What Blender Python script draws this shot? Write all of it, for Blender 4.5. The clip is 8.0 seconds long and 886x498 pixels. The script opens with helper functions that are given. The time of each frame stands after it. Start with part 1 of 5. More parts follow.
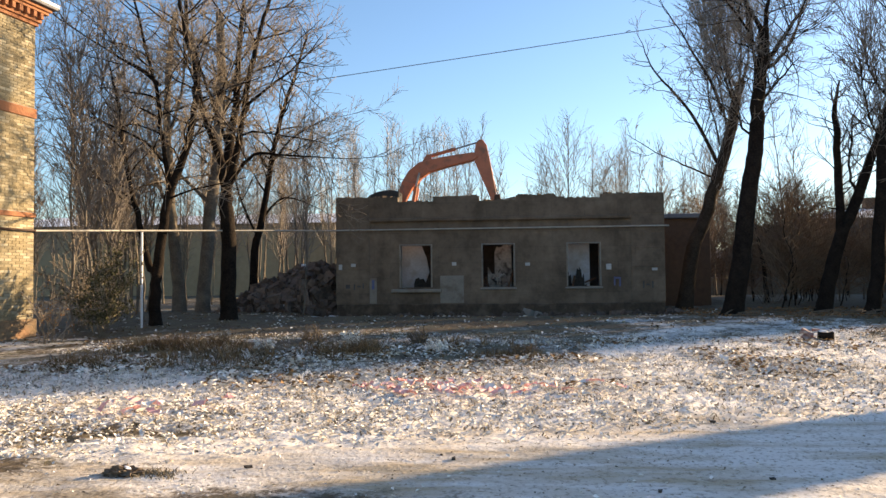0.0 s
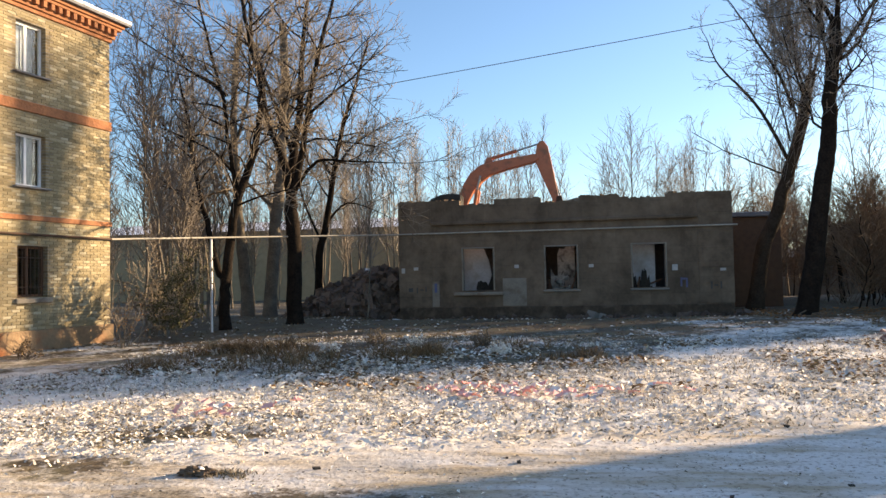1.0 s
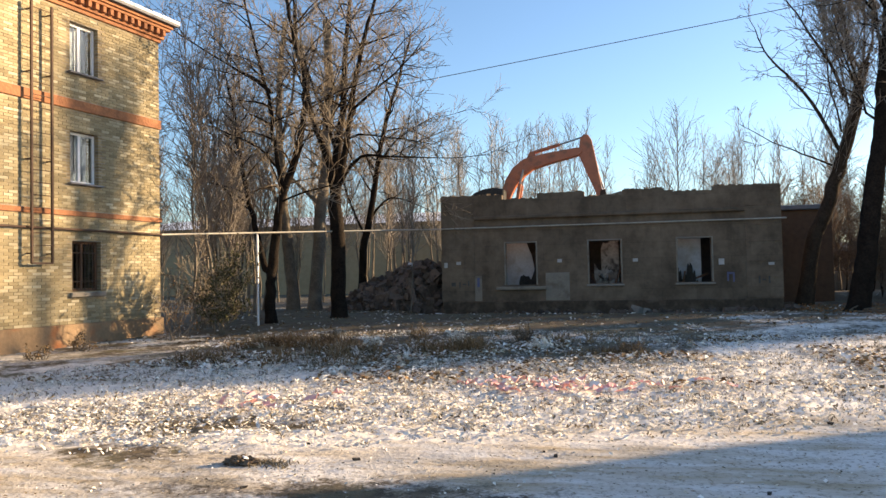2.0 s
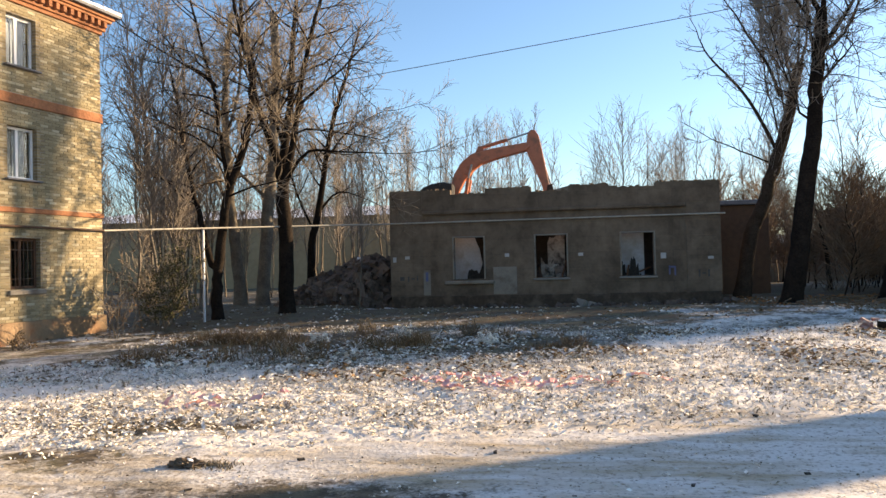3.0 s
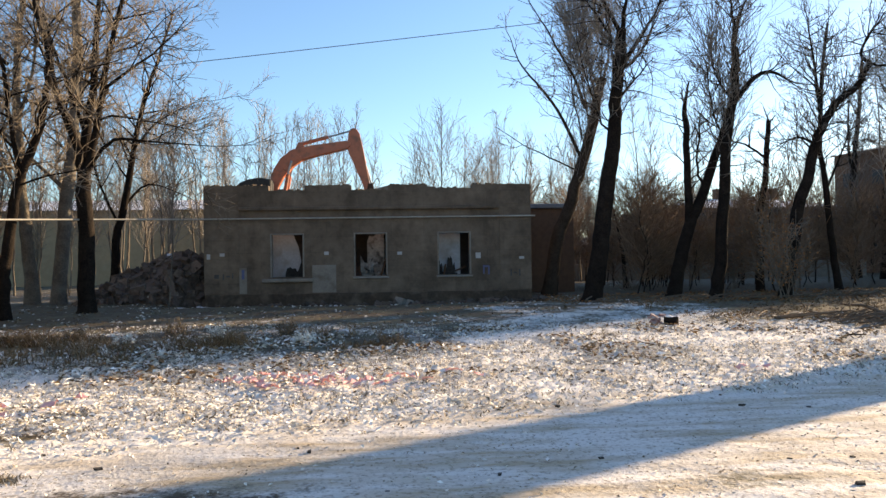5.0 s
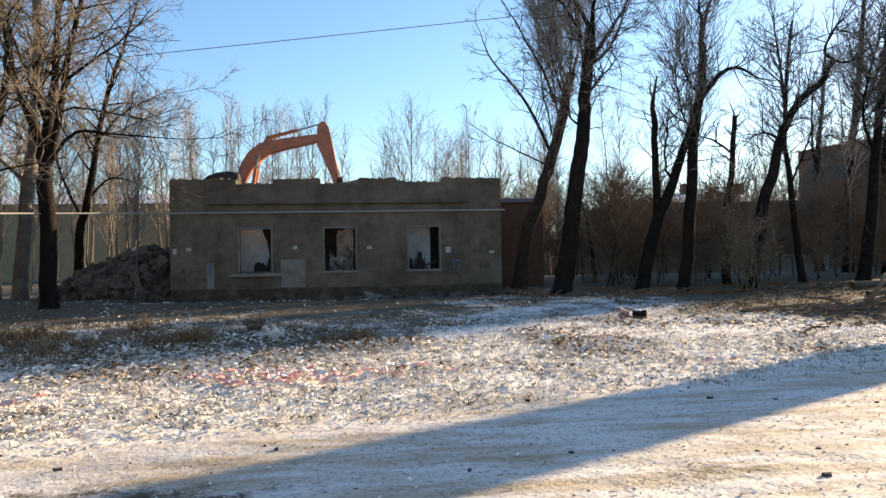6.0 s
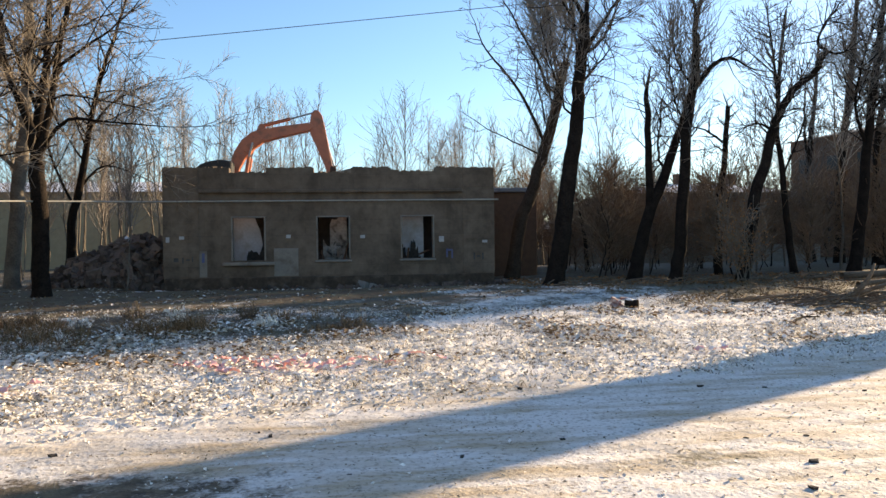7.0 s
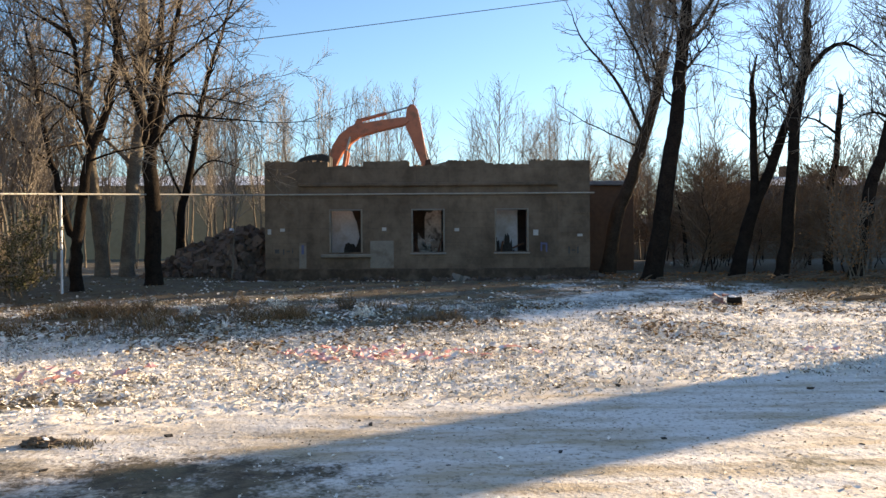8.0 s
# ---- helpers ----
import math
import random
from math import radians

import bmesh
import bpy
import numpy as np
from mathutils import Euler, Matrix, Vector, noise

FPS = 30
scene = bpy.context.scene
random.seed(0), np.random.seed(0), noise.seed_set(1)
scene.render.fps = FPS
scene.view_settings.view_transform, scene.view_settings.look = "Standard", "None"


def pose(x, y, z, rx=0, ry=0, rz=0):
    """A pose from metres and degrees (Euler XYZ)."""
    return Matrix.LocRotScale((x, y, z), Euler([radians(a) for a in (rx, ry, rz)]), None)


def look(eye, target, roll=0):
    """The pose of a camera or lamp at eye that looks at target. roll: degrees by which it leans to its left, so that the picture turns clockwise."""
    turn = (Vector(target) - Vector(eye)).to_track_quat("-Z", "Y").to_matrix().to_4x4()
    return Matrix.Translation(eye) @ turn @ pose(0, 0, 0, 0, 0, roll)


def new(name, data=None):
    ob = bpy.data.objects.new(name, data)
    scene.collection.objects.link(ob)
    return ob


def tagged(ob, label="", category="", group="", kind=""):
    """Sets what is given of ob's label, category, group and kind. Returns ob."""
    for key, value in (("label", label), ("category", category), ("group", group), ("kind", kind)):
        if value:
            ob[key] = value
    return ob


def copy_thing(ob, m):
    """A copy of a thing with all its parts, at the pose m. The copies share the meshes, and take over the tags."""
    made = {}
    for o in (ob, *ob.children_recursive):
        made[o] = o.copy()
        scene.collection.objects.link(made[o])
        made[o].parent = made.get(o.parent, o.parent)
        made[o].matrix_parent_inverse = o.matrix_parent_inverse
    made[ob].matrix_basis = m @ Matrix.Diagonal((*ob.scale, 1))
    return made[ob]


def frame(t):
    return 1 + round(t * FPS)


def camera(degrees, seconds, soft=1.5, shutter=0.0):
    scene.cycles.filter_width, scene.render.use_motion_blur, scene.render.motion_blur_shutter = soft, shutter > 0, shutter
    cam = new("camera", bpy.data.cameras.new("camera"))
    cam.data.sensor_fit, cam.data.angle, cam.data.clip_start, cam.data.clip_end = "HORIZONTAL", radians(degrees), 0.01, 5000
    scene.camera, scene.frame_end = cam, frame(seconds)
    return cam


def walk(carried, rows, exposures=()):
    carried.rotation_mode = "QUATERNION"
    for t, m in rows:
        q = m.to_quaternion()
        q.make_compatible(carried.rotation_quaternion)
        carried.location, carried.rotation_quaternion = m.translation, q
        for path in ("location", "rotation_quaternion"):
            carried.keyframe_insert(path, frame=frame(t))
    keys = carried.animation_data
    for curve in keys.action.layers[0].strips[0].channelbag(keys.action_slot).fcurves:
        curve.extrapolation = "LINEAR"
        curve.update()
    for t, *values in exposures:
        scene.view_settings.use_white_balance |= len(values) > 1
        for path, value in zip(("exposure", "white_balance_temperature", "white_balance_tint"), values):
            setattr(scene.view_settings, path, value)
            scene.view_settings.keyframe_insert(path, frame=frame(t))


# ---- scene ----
cam = camera(59.3, 8.0, 1.5)
PATH = [
    (0, (-0.042, -1.057, 1.228), (-0.193, 0.936, 1.298), -0.6),
    (0.5, (-0.052, -1.061, 1.225), (-0.286, 0.924, 1.300), -0.8),
    (1, (-0.044, -1.074, 1.230), (-0.353, 0.901, 1.310), -1.2),
    (1.5, (-0.054, -1.054, 1.222), (-0.431, 0.909, 1.291), -1.2),
    (1.7, (-0.019, -1.090, 1.216), (-0.420, 0.868, 1.283), -1.1),
    (2.1, (0.045, -1.161, 1.250), (-0.377, 0.793, 1.317), -1.2),
    (2.8, (0.176, -1.292, 1.314), (-0.167, 0.677, 1.362), -1.2),
    (3, (0.135, -1.304, 1.333), (-0.161, 0.673, 1.377), -1.4),
    (3.5, (0.134, -1.324, 1.339), (-0.027, 0.669, 1.378), -1.3),
    (4, (0.147, -1.305, 1.335), (0.112, 0.695, 1.372), -1.2),
    (4.5, (0.158, -1.293, 1.326), (0.223, 0.705, 1.361), -1.3),
    (5, (0.163, -1.311, 1.327), (0.325, 0.682, 1.358), -0.9),
    (5.2, (0.167, -1.257, 1.328), (0.352, 0.735, 1.359), -0.9),
    (6.3, (0.177, -1.235, 1.321), (0.447, 0.747, 1.327), -1),
    (6.5, (0.174, -1.282, 1.319), (0.464, 0.698, 1.319), -1),
    (7, (0.170, -1.275, 1.317), (0.425, 0.709, 1.305), -0.8),
    (7.5, (0.140, -1.289, 1.321), (0.276, 0.707, 1.300), -0.4),
    (8, (0.115, -1.286, 1.321), (0.133, 0.714, 1.294), -0.4),
]
walk(cam, [(t, look(eye, target, roll)) for t, eye, target, roll in PATH], [(0, 1.56, 7950, 14), (3.5, 1.56, 7950, 14), (5, 1.55, 7600, 13), (6.5, 1.53, 7500, 12), (8, 1.56, 7600, 12)])

# ---- sun and sky ----
SUN_WAY = Vector((0.853, 0.523, 0.236)).normalized()
world = bpy.data.worlds.new("sky")
scene.world = world
world.use_nodes = True
wn = world.node_tree
sky = wn.nodes.new("ShaderNodeTexSky")
sky.sky_type = "NISHITA"
sky.sun_disc = False
sky.sun_elevation = math.asin(SUN_WAY.z)
sky.sun_rotation = math.atan2(SUN_WAY.x, SUN_WAY.y)
sky.air_density, sky.dust_density, sky.ozone_density = 1.0, 0.40, 4.7
wn.links.new(sky.outputs[0], wn.nodes["Background"].inputs[0])
wn.nodes["Background"].inputs[1].default_value = 0.108
sun = new("sun", bpy.data.lights.new("sun", "SUN"))
sun.data.energy, sun.data.angle, sun.data.color = 5.0, radians(0.53), (1.0, 0.82, 0.59)
sun.matrix_world = look(SUN_WAY * 90, (0, 0, 0))


# ---- small tools ----
def thing(name, at, label, category, group="", kind="", rz=0.0):
    ob = new(name)
    ob.empty_display_size = 0.2
    ob.matrix_world = pose(at[0], at[1], at[2], 0, 0, rz)
    return tagged(ob, label, category, group, kind)


def link_mesh(name, verts, faces, material, parent=None, smooth=False):
    me = bpy.data.meshes.new(name)
    me.from_pydata(verts, [], faces)
    me.materials.append(material)
    if smooth:
        me.polygons.foreach_set("use_smooth", [True] * len(me.polygons))
    me.update()
    ob = new(name, me)
    ob.parent = parent
    return ob


def part(name, bm, material, parent=None, label="", smooth=False):
    me = bpy.data.meshes.new(name)
    bm.normal_update()
    bm.to_mesh(me)
    bm.free()
    me.materials.append(material)
    if smooth:
        me.polygons.foreach_set("use_smooth", [True] * len(me.polygons))
    ob = new(name, me)
    ob.parent = parent
    if label:
        tagged(ob, label)
    return ob


def box(bm, x0, y0, z0, x1, y1, z1, bevel=0.0, m=None):
    made = bmesh.ops.create_cube(bm, size=1.0)["verts"]
    for v in made:
        v.co = Vector((x0 + (v.co.x + 0.5) * (x1 - x0), y0 + (v.co.y + 0.5) * (y1 - y0), z0 + (v.co.z + 0.5) * (z1 - z0)))
    if m is not None:
        bmesh.ops.transform(bm, matrix=m, verts=made)
    if bevel:
        edges = list({e for v in made for e in v.link_edges})
        bmesh.ops.bevel(bm, geom=edges, offset=bevel, segments=1, affect="EDGES")
    return bm


def boxed(x0, y0, z0, x1, y1, z1, bevel=0.0, m=None):
    return box(bmesh.new(), x0, y0, z0, x1, y1, z1, bevel, m)


def rod(bm, a, b, r0, r1=None, sides=10):
    a, b = Vector(a), Vector(b)
    r1 = r0 if r1 is None else r1
    m = Matrix.Translation((a + b) / 2) @ (b - a).to_track_quat("Z", "Y").to_matrix().to_4x4()
    bmesh.ops.create_cone(bm, cap_ends=True, segments=sides, radius1=r0, radius2=r1, depth=(b - a).length, matrix=m)
    return bm


def rough_block(bm, at, size, turn, rng, wear=0.18):
    """A broken lump: a cube whose corners are pushed about."""
    made = bmesh.ops.create_cube(bm, size=1.0)["verts"]
    m = Matrix.Translation(at) @ Euler(turn).to_matrix().to_4x4()
    for v in made:
        p = Vector((v.co.x * size[0], v.co.y * size[1], v.co.z * size[2]))
        v.co = m @ (p * (1 + rng.uniform(-wear, wear)))


def plate_with_holes(xs, zs, solid, y0, y1):
    """A wall of cells between the lines xs and zs; solid(i, k) tells which cells stand."""
    verts, faces, ids = [], [], {}

    def vid(i, k, s):
        key = (i, k, s)
        if key not in ids:
            ids[key] = len(verts)
            verts.append((xs[i], y0 if s == 0 else y1, zs[k]))
        return ids[key]
    nx, nz = len(xs) - 1, len(zs) - 1
    good = lambda i, k: 0 <= i < nx and 0 <= k < nz and solid(i, k)
    for i in range(nx):
        for k in range(nz):
            if not good(i, k):
                continue
            faces.append((vid(i, k, 0), vid(i + 1, k, 0), vid(i + 1, k + 1, 0), vid(i, k + 1, 0)))
            faces.append((vid(i, k, 1), vid(i, k + 1, 1), vid(i + 1, k + 1, 1), vid(i + 1, k, 1)))
            if not good(i - 1, k):
                faces.append((vid(i, k, 0), vid(i, k + 1, 0), vid(i, k + 1, 1), vid(i, k, 1)))
            if not good(i + 1, k):
                faces.append((vid(i + 1, k, 0), vid(i + 1, k, 1), vid(i + 1, k + 1, 1), vid(i + 1, k + 1, 0)))
            if not good(i, k - 1):
                faces.append((vid(i, k, 0), vid(i, k, 1), vid(i + 1, k, 1), vid(i + 1, k, 0)))
            if not good(i, k + 1):
                faces.append((vid(i, k + 1, 0), vid(i + 1, k + 1, 0), vid(i + 1, k + 1, 1), vid(i, k + 1, 1)))
    return verts, faces


def value_noise(x, y, size, seed):
    """Smooth lattice noise from 0 to 1, for whole arrays."""
    u, v = np.asarray(x) / size + 517.0, np.asarray(y) / size + 731.0
    i, j = np.floor(u).astype(np.int64), np.floor(v).astype(np.int64)
    f, g = u - i, v - j
    f, g = f * f * (3 - 2 * f), g * g * (3 - 2 * g)

    def lattice(a, b):
        h = (a * 374761393 + b * 668265263 + seed * 2147483647) & 0xFFFFFFFF
        h = ((h ^ (h >> 13)) * 1274126177) & 0xFFFFFFFF
        return ((h ^ (h >> 16)) & 0xFFFF) / 65535.0
    top = lattice(i, j) * (1 - f) + lattice(i + 1, j) * f
    low = lattice(i, j + 1) * (1 - f) + lattice(i + 1, j + 1) * f
    return top * (1 - g) + low * g


def ease(v, a, b):
    s = np.clip((np.asarray(v, dtype=float) - a) / (b - a), 0, 1)
    return s * s * (3 - 2 * s)


def ground_z(x, y):
    """The lie of the ground without its lumps."""
    return -0.32 + 0.17 * ease(y, 12, 27) - 0.10 * ease(-np.asarray(x, dtype=float), 7, 12) * (1 - ease(y, 19, 26)) \
        + 0.10 * (value_noise(x, y, 4.5, 5) - 0.5) * ease(y, 6, 12) \
        - 0.22 * ease(y, 25.5, 28.4) * ease(x, -8.5, -6.6) * (1 - ease(x, 5.6, 6.8)) * (1 - ease(y, 37, 40))


def gz(x, y):
    return float(ground_z(np.array([x]), np.array([y]))[0])


# ---- materials ----
def material(name, a, b, size=1.0, fine=25.0, rough=0.85, bump=0.25, metal=0.0, stain=None, stain_size=0.6, spec=0.3, island=0.0):
    """Two colours mixed by broad and fine noise, an optional third in stains, fine relief, and a spread from piece to piece."""
    mt = bpy.data.materials.new(name)
    mt.use_nodes = True
    nt = mt.node_tree
    bs = nt.nodes["Principled BSDF"]
    geo = nt.nodes.new("ShaderNodeNewGeometry")

    def noise_node(scale, detail=5.0):
        n = nt.nodes.new("ShaderNodeTexNoise")
        n.inputs["Scale"].default_value, n.inputs["Detail"].default_value = scale, detail
        nt.links.new(geo.outputs["Position"], n.inputs["Vector"])
        return n.outputs["Fac"]

    def mix(f, c, d, lo=0.35, hi=0.65):
        r = nt.nodes.new("ShaderNodeMapRange")
        r.inputs["From Min"].default_value, r.inputs["From Max"].default_value = lo, hi
        nt.links.new(f, r.inputs["Value"])
        m = nt.nodes.new("ShaderNodeMix")
        m.data_type = "RGBA"
        nt.links.new(r.outputs[0], m.inputs[0])
        for socket, value in ((m.inputs[6], c), (m.inputs[7], d)):
            if isinstance(value, tuple):
                socket.default_value = (*value, 1)
            else:
                nt.links.new(value, socket)
        return m.outputs[2]
    low = noise_node(1.0 / size)
    high = noise_node(fine)
    add = nt.nodes.new("ShaderNodeMath")
    add.operation = "ADD"
    nt.links.new(low, add.inputs[0])
    nt.links.new(high, add.inputs[1])
    col = mix(add.outputs[0], a, b, 0.75, 1.25)
    if stain:
        col = mix(noise_node(1.0 / stain_size, 8.0), col, stain, 0.52, 0.68)
    if island:
        hsv = nt.nodes.new("ShaderNodeHueSaturation")
        r = nt.nodes.new("ShaderNodeMapRange")
        r.inputs["To Min"].default_value, r.inputs["To Max"].default_value = 1 - island, 1 + island
        nt.links.new(geo.outputs["Random Per Island"], r.inputs["Value"])
        nt.links.new(r.outputs[0], hsv.inputs["Value"])
        nt.links.new(col, hsv.inputs["Color"])
        col = hsv.outputs[0]
    nt.links.new(col, bs.inputs["Base Color"])
    bs.inputs["Roughness"].default_value, bs.inputs["Metallic"].default_value = rough, metal
    bs.inputs["Specular IOR Level"].default_value = spec
    if bump:
        bp = nt.nodes.new("ShaderNodeBump")
        bp.inputs["Strength"].default_value, bp.inputs["Distance"].default_value = bump, 0.03
        nt.links.new(high, bp.inputs["Height"])
        nt.links.new(bp.outputs[0], bs.inputs["Normal"])
    return mt


def coursed(name, a, b, joint, width, height, gap, patch, bump=0.4, stain=None, offset=0.5, streak=0.0):
    """Masonry in courses along a wall, with patchy colour."""
    mt = bpy.data.materials.new(name)
    mt.use_nodes = True
    nt = mt.node_tree
    bs = nt.nodes["Principled BSDF"]
    tc = nt.nodes.new("ShaderNodeTexCoord")
    sp = nt.nodes.new("ShaderNodeSeparateXYZ")
    nt.links.new(tc.outputs["Object"], sp.inputs[0])
    ad = nt.nodes.new("ShaderNodeMath")
    nt.links.new(sp.outputs[0], ad.inputs[0])
    nt.links.new(sp.outputs[1], ad.inputs[1])
    cb = nt.nodes.new("ShaderNodeCombineXYZ")
    nt.links.new(ad.outputs[0], cb.inputs[0])
    nt.links.new(sp.outputs[2], cb.inputs[1])
    br = nt.nodes.new("ShaderNodeTexBrick")
    br.offset = offset
    br.inputs["Color1"].default_value, br.inputs["Color2"].default_value, br.inputs["Mortar"].default_value = (*a, 1), (*b, 1), (*joint, 1)
    br.inputs["Scale"].default_value, br.inputs["Mortar Size"].default_value = 1.0, gap
    br.inputs["Brick Width"].default_value, br.inputs["Row Height"].default_value = width, height
    nt.links.new(cb.outputs[0], br.inputs["Vector"])
    col = br.outputs["Color"]
    for scale, lo, hi, tone in ((1.0 / patch, 0.4, 0.68, 0.55), (3.4 / patch, 0.45, 0.7, 0.72), (9.0, 0.3, 0.75, 1.25)):
        n = nt.nodes.new("ShaderNodeTexNoise")
        n.inputs["Scale"].default_value, n.inputs["Detail"].default_value = scale, 6.0
        if streak and tone < 0.6:
            mp = nt.nodes.new("ShaderNodeMapping")
            mp.inputs["Scale"].default_value = (1.0, 1.0, streak)
            nt.links.new(tc.outputs["Object"], mp.inputs[0])
            nt.links.new(mp.outputs[0], n.inputs["Vector"])
        else:
            nt.links.new(tc.outputs["Object"], n.inputs["Vector"])
        r = nt.nodes.new("ShaderNodeMapRange")
        r.inputs["From Min"].default_value, r.inputs["From Max"].default_value = lo, hi
        r.inputs["To Min"].default_value, r.inputs["To Max"].default_value = 1.0, tone
        nt.links.new(n.outputs["Fac"], r.inputs["Value"])
        m = nt.nodes.new("ShaderNodeMix")
        m.data_type, m.blend_type = "RGBA", "MULTIPLY"
        m.inputs[0].default_value = 1.0
        nt.links.new(col, m.inputs[6])
        nt.links.new(r.outputs[0], m.inputs[7])
        col = m.outputs[2]
    nt.links.new(col, bs.inputs["Base Color"])
    bs.inputs["Roughness"].default_value = 0.9
    bs.inputs["Specular IOR Level"].default_value = 0.2
    bp = nt.nodes.new("ShaderNodeBump")
    bp.inputs["Strength"].default_value, bp.inputs["Distance"].default_value = bump, 0.012
    bp.invert = True
    nt.links.new(br.outputs["Fac"], bp.inputs["Height"])
    nt.links.new(bp.outputs[0], bs.inputs["Normal"])
    return mt


def ground_material():
    """Soil and dead grass under snow; the sheet's own "cover" and "road" values say how much lies where."""
    mt = bpy.data.materials.new("snowy_ground")
    mt.use_nodes = True
    nt = mt.node_tree
    bs = nt.nodes["Principled BSDF"]
    geo = nt.nodes.new("ShaderNodeNewGeometry")

    def nz(scale, detail=6.0, squash=None):
        n = nt.nodes.new("ShaderNodeTexNoise")
        n.inputs["Scale"].default_value, n.inputs["Detail"].default_value = scale, detail
        n.inputs["Roughness"].default_value = 0.6
        if squash:
            mp = nt.nodes.new("ShaderNodeMapping")
            mp.inputs["Rotation"].default_value = (0, 0, radians(-12))
            mp.inputs["Scale"].default_value = squash
            nt.links.new(geo.outputs["Position"], mp.inputs[0])
            nt.links.new(mp.outputs[0], n.inputs["Vector"])
        else:
            nt.links.new(geo.outputs["Position"], n.inputs["Vector"])
        return n.outputs["Fac"]

    def calc(op, p, q):
        m = nt.nodes.new("ShaderNodeMath")
        m.operation = op
        for s, v in ((m.inputs[0], p), (m.inputs[1], q)):
            if isinstance(v, (int, float)):
                s.default_value = v
            else:
                nt.links.new(v, s)
        return m.outputs[0]

    def blend(f, c, d):
        m = nt.nodes.new("ShaderNodeMix")
        m.data_type = "RGBA"
        if isinstance(f, (int, float)):
            m.inputs[0].default_value = f
        else:
            nt.links.new(f, m.inputs[0])
        for s, v in ((m.inputs[6], c), (m.inputs[7], d)):
            if isinstance(v, tuple):
                s.default_value = (*v, 1)
            else:
                nt.links.new(v, s)
        return m.outputs[2]

    def span(v, lo, hi):
        r = nt.nodes.new("ShaderNodeMapRange")
        r.inputs["From Min"].default_value, r.inputs["From Max"].default_value = lo, hi
        nt.links.new(v, r.inputs["Value"])
        return r.outputs[0]

    def attribute(name):
        at = nt.nodes.new("ShaderNodeAttribute")
        at.attribute_name = name
        return at.outputs["Fac"]
    cover, road = attribute("cover"), attribute("road")
    soil = blend(span(nz(7.0), 0.35, 0.65), (0.05, 0.037, 0.024), (0.16, 0.122, 0.075))
    soil = blend(span(nz(1.1), 0.45, 0.7), soil, (0.15, 0.135, 0.075))
    white = blend(span(nz(2.0), 0.3, 0.7), (0.87, 0.84, 0.79), (0.72, 0.66, 0.57))
    trodden = blend(span(nz(1.3, 9.0, (0.55, 2.4, 1)), 0.40, 0.62), (0.74, 0.70, 0.64), (0.48, 0.385, 0.26))
    trodden = blend(span(nz(24.0, 3.0), 0.52, 0.72), trodden, (0.26, 0.2, 0.13))
    white = blend(road, white, trodden)
    broad, mid, fine = nz(0.9), nz(6.5, 8.0), nz(30.0, 4.0)
    amount = calc("ADD", calc("MULTIPLY", broad, 0.60), calc("ADD", calc("MULTIPLY", mid, 0.60), calc("MULTIPLY", fine, 0.36)))
    keep = span(calc("ADD", calc("SUBTRACT", amount, 0.78), calc("SUBTRACT", cover, 0.5)), -0.10, 0.09)
    nt.links.new(blend(keep, soil, white), bs.inputs["Base Color"])
    bs.inputs["Roughness"].default_value = 0.75
    bs.inputs["Specular IOR Level"].default_value = 0.25
    bp = nt.nodes.new("ShaderNodeBump")
    bp.inputs["Strength"].default_value, bp.inputs["Distance"].default_value = 0.6, 0.03
    nt.links.new(calc("ADD", mid, calc("MULTIPLY", fine, 0.5)), bp.inputs["Height"])
    nt.links.new(bp.outputs[0], bs.inputs["Normal"])
    return mt


def glass_material():
    mt = bpy.data.materials.new("window_glass")
    mt.use_nodes = True
    bs = mt.node_tree.nodes["Principled BSDF"]
    bs.inputs["Base Color"].default_value = (0.9, 0.95, 0.95, 1)
    bs.inputs["Roughness"].default_value = 0.02
    bs.inputs["Transmission Weight"].default_value = 1.0
    bs.inputs["IOR"].default_value = 1.45
    return mt


M_GROUND = ground_material()
M_GLASS = glass_material()
M_SNOW = material("snow", (0.82, 0.83, 0.85), (0.7, 0.7, 0.7), 0.5, 30, 0.7, 0.4)
M_YELLOW_BRICK = coursed("yellow_brick", (0.38, 0.295, 0.17), (0.20, 0.152, 0.088), (0.33, 0.285, 0.215), 0.255, 0.077, 0.012, 0.55, stain=None)
M_RED_BRICK = material("red_brick", (0.36, 0.155, 0.075), (0.25, 0.11, 0.058), 0.25, 14, 0.9, 0.5)
M_PLINTH = material("plinth_render", (0.30, 0.20, 0.12), (0.22, 0.15, 0.09), 0.8, 12, 0.9, 0.5, stain=(0.32, 0.12, 0.05), stain_size=0.9)
M_BLOCK = coursed("cement_block", (0.19, 0.142, 0.101), (0.16, 0.12, 0.086), (0.142, 0.108, 0.079), 1.25, 0.58, 0.007, 1.3, 0.15, streak=0.7)
M_CONCRETE = material("concrete", (0.26, 0.24, 0.21), (0.19, 0.175, 0.15), 0.8, 18, 0.9, 0.4)
M_PALE = material("pale_render", (0.275, 0.245, 0.20), (0.215, 0.19, 0.155), 0.35, 20, 0.9, 0.2, stain=(0.17, 0.13, 0.1), stain_size=0.5)
M_PLASTER = material("white_plaster", (0.62, 0.63, 0.65), (0.48, 0.48, 0.49), 0.7, 12, 0.9, 0.2, stain=(0.45, 0.42, 0.39), stain_size=0.5)
# near-black brown for broken bits indoors and clods of earth
M_DARK = material("dark_debris", (0.035, 0.03, 0.027), (0.07, 0.06, 0.05), 0.4, 14, 0.95, 0.5)
M_RUBBLE = material("rubble", (0.09, 0.064, 0.05), (0.165, 0.122, 0.095), 0.5, 10, 0.95, 0.5, island=0.4)
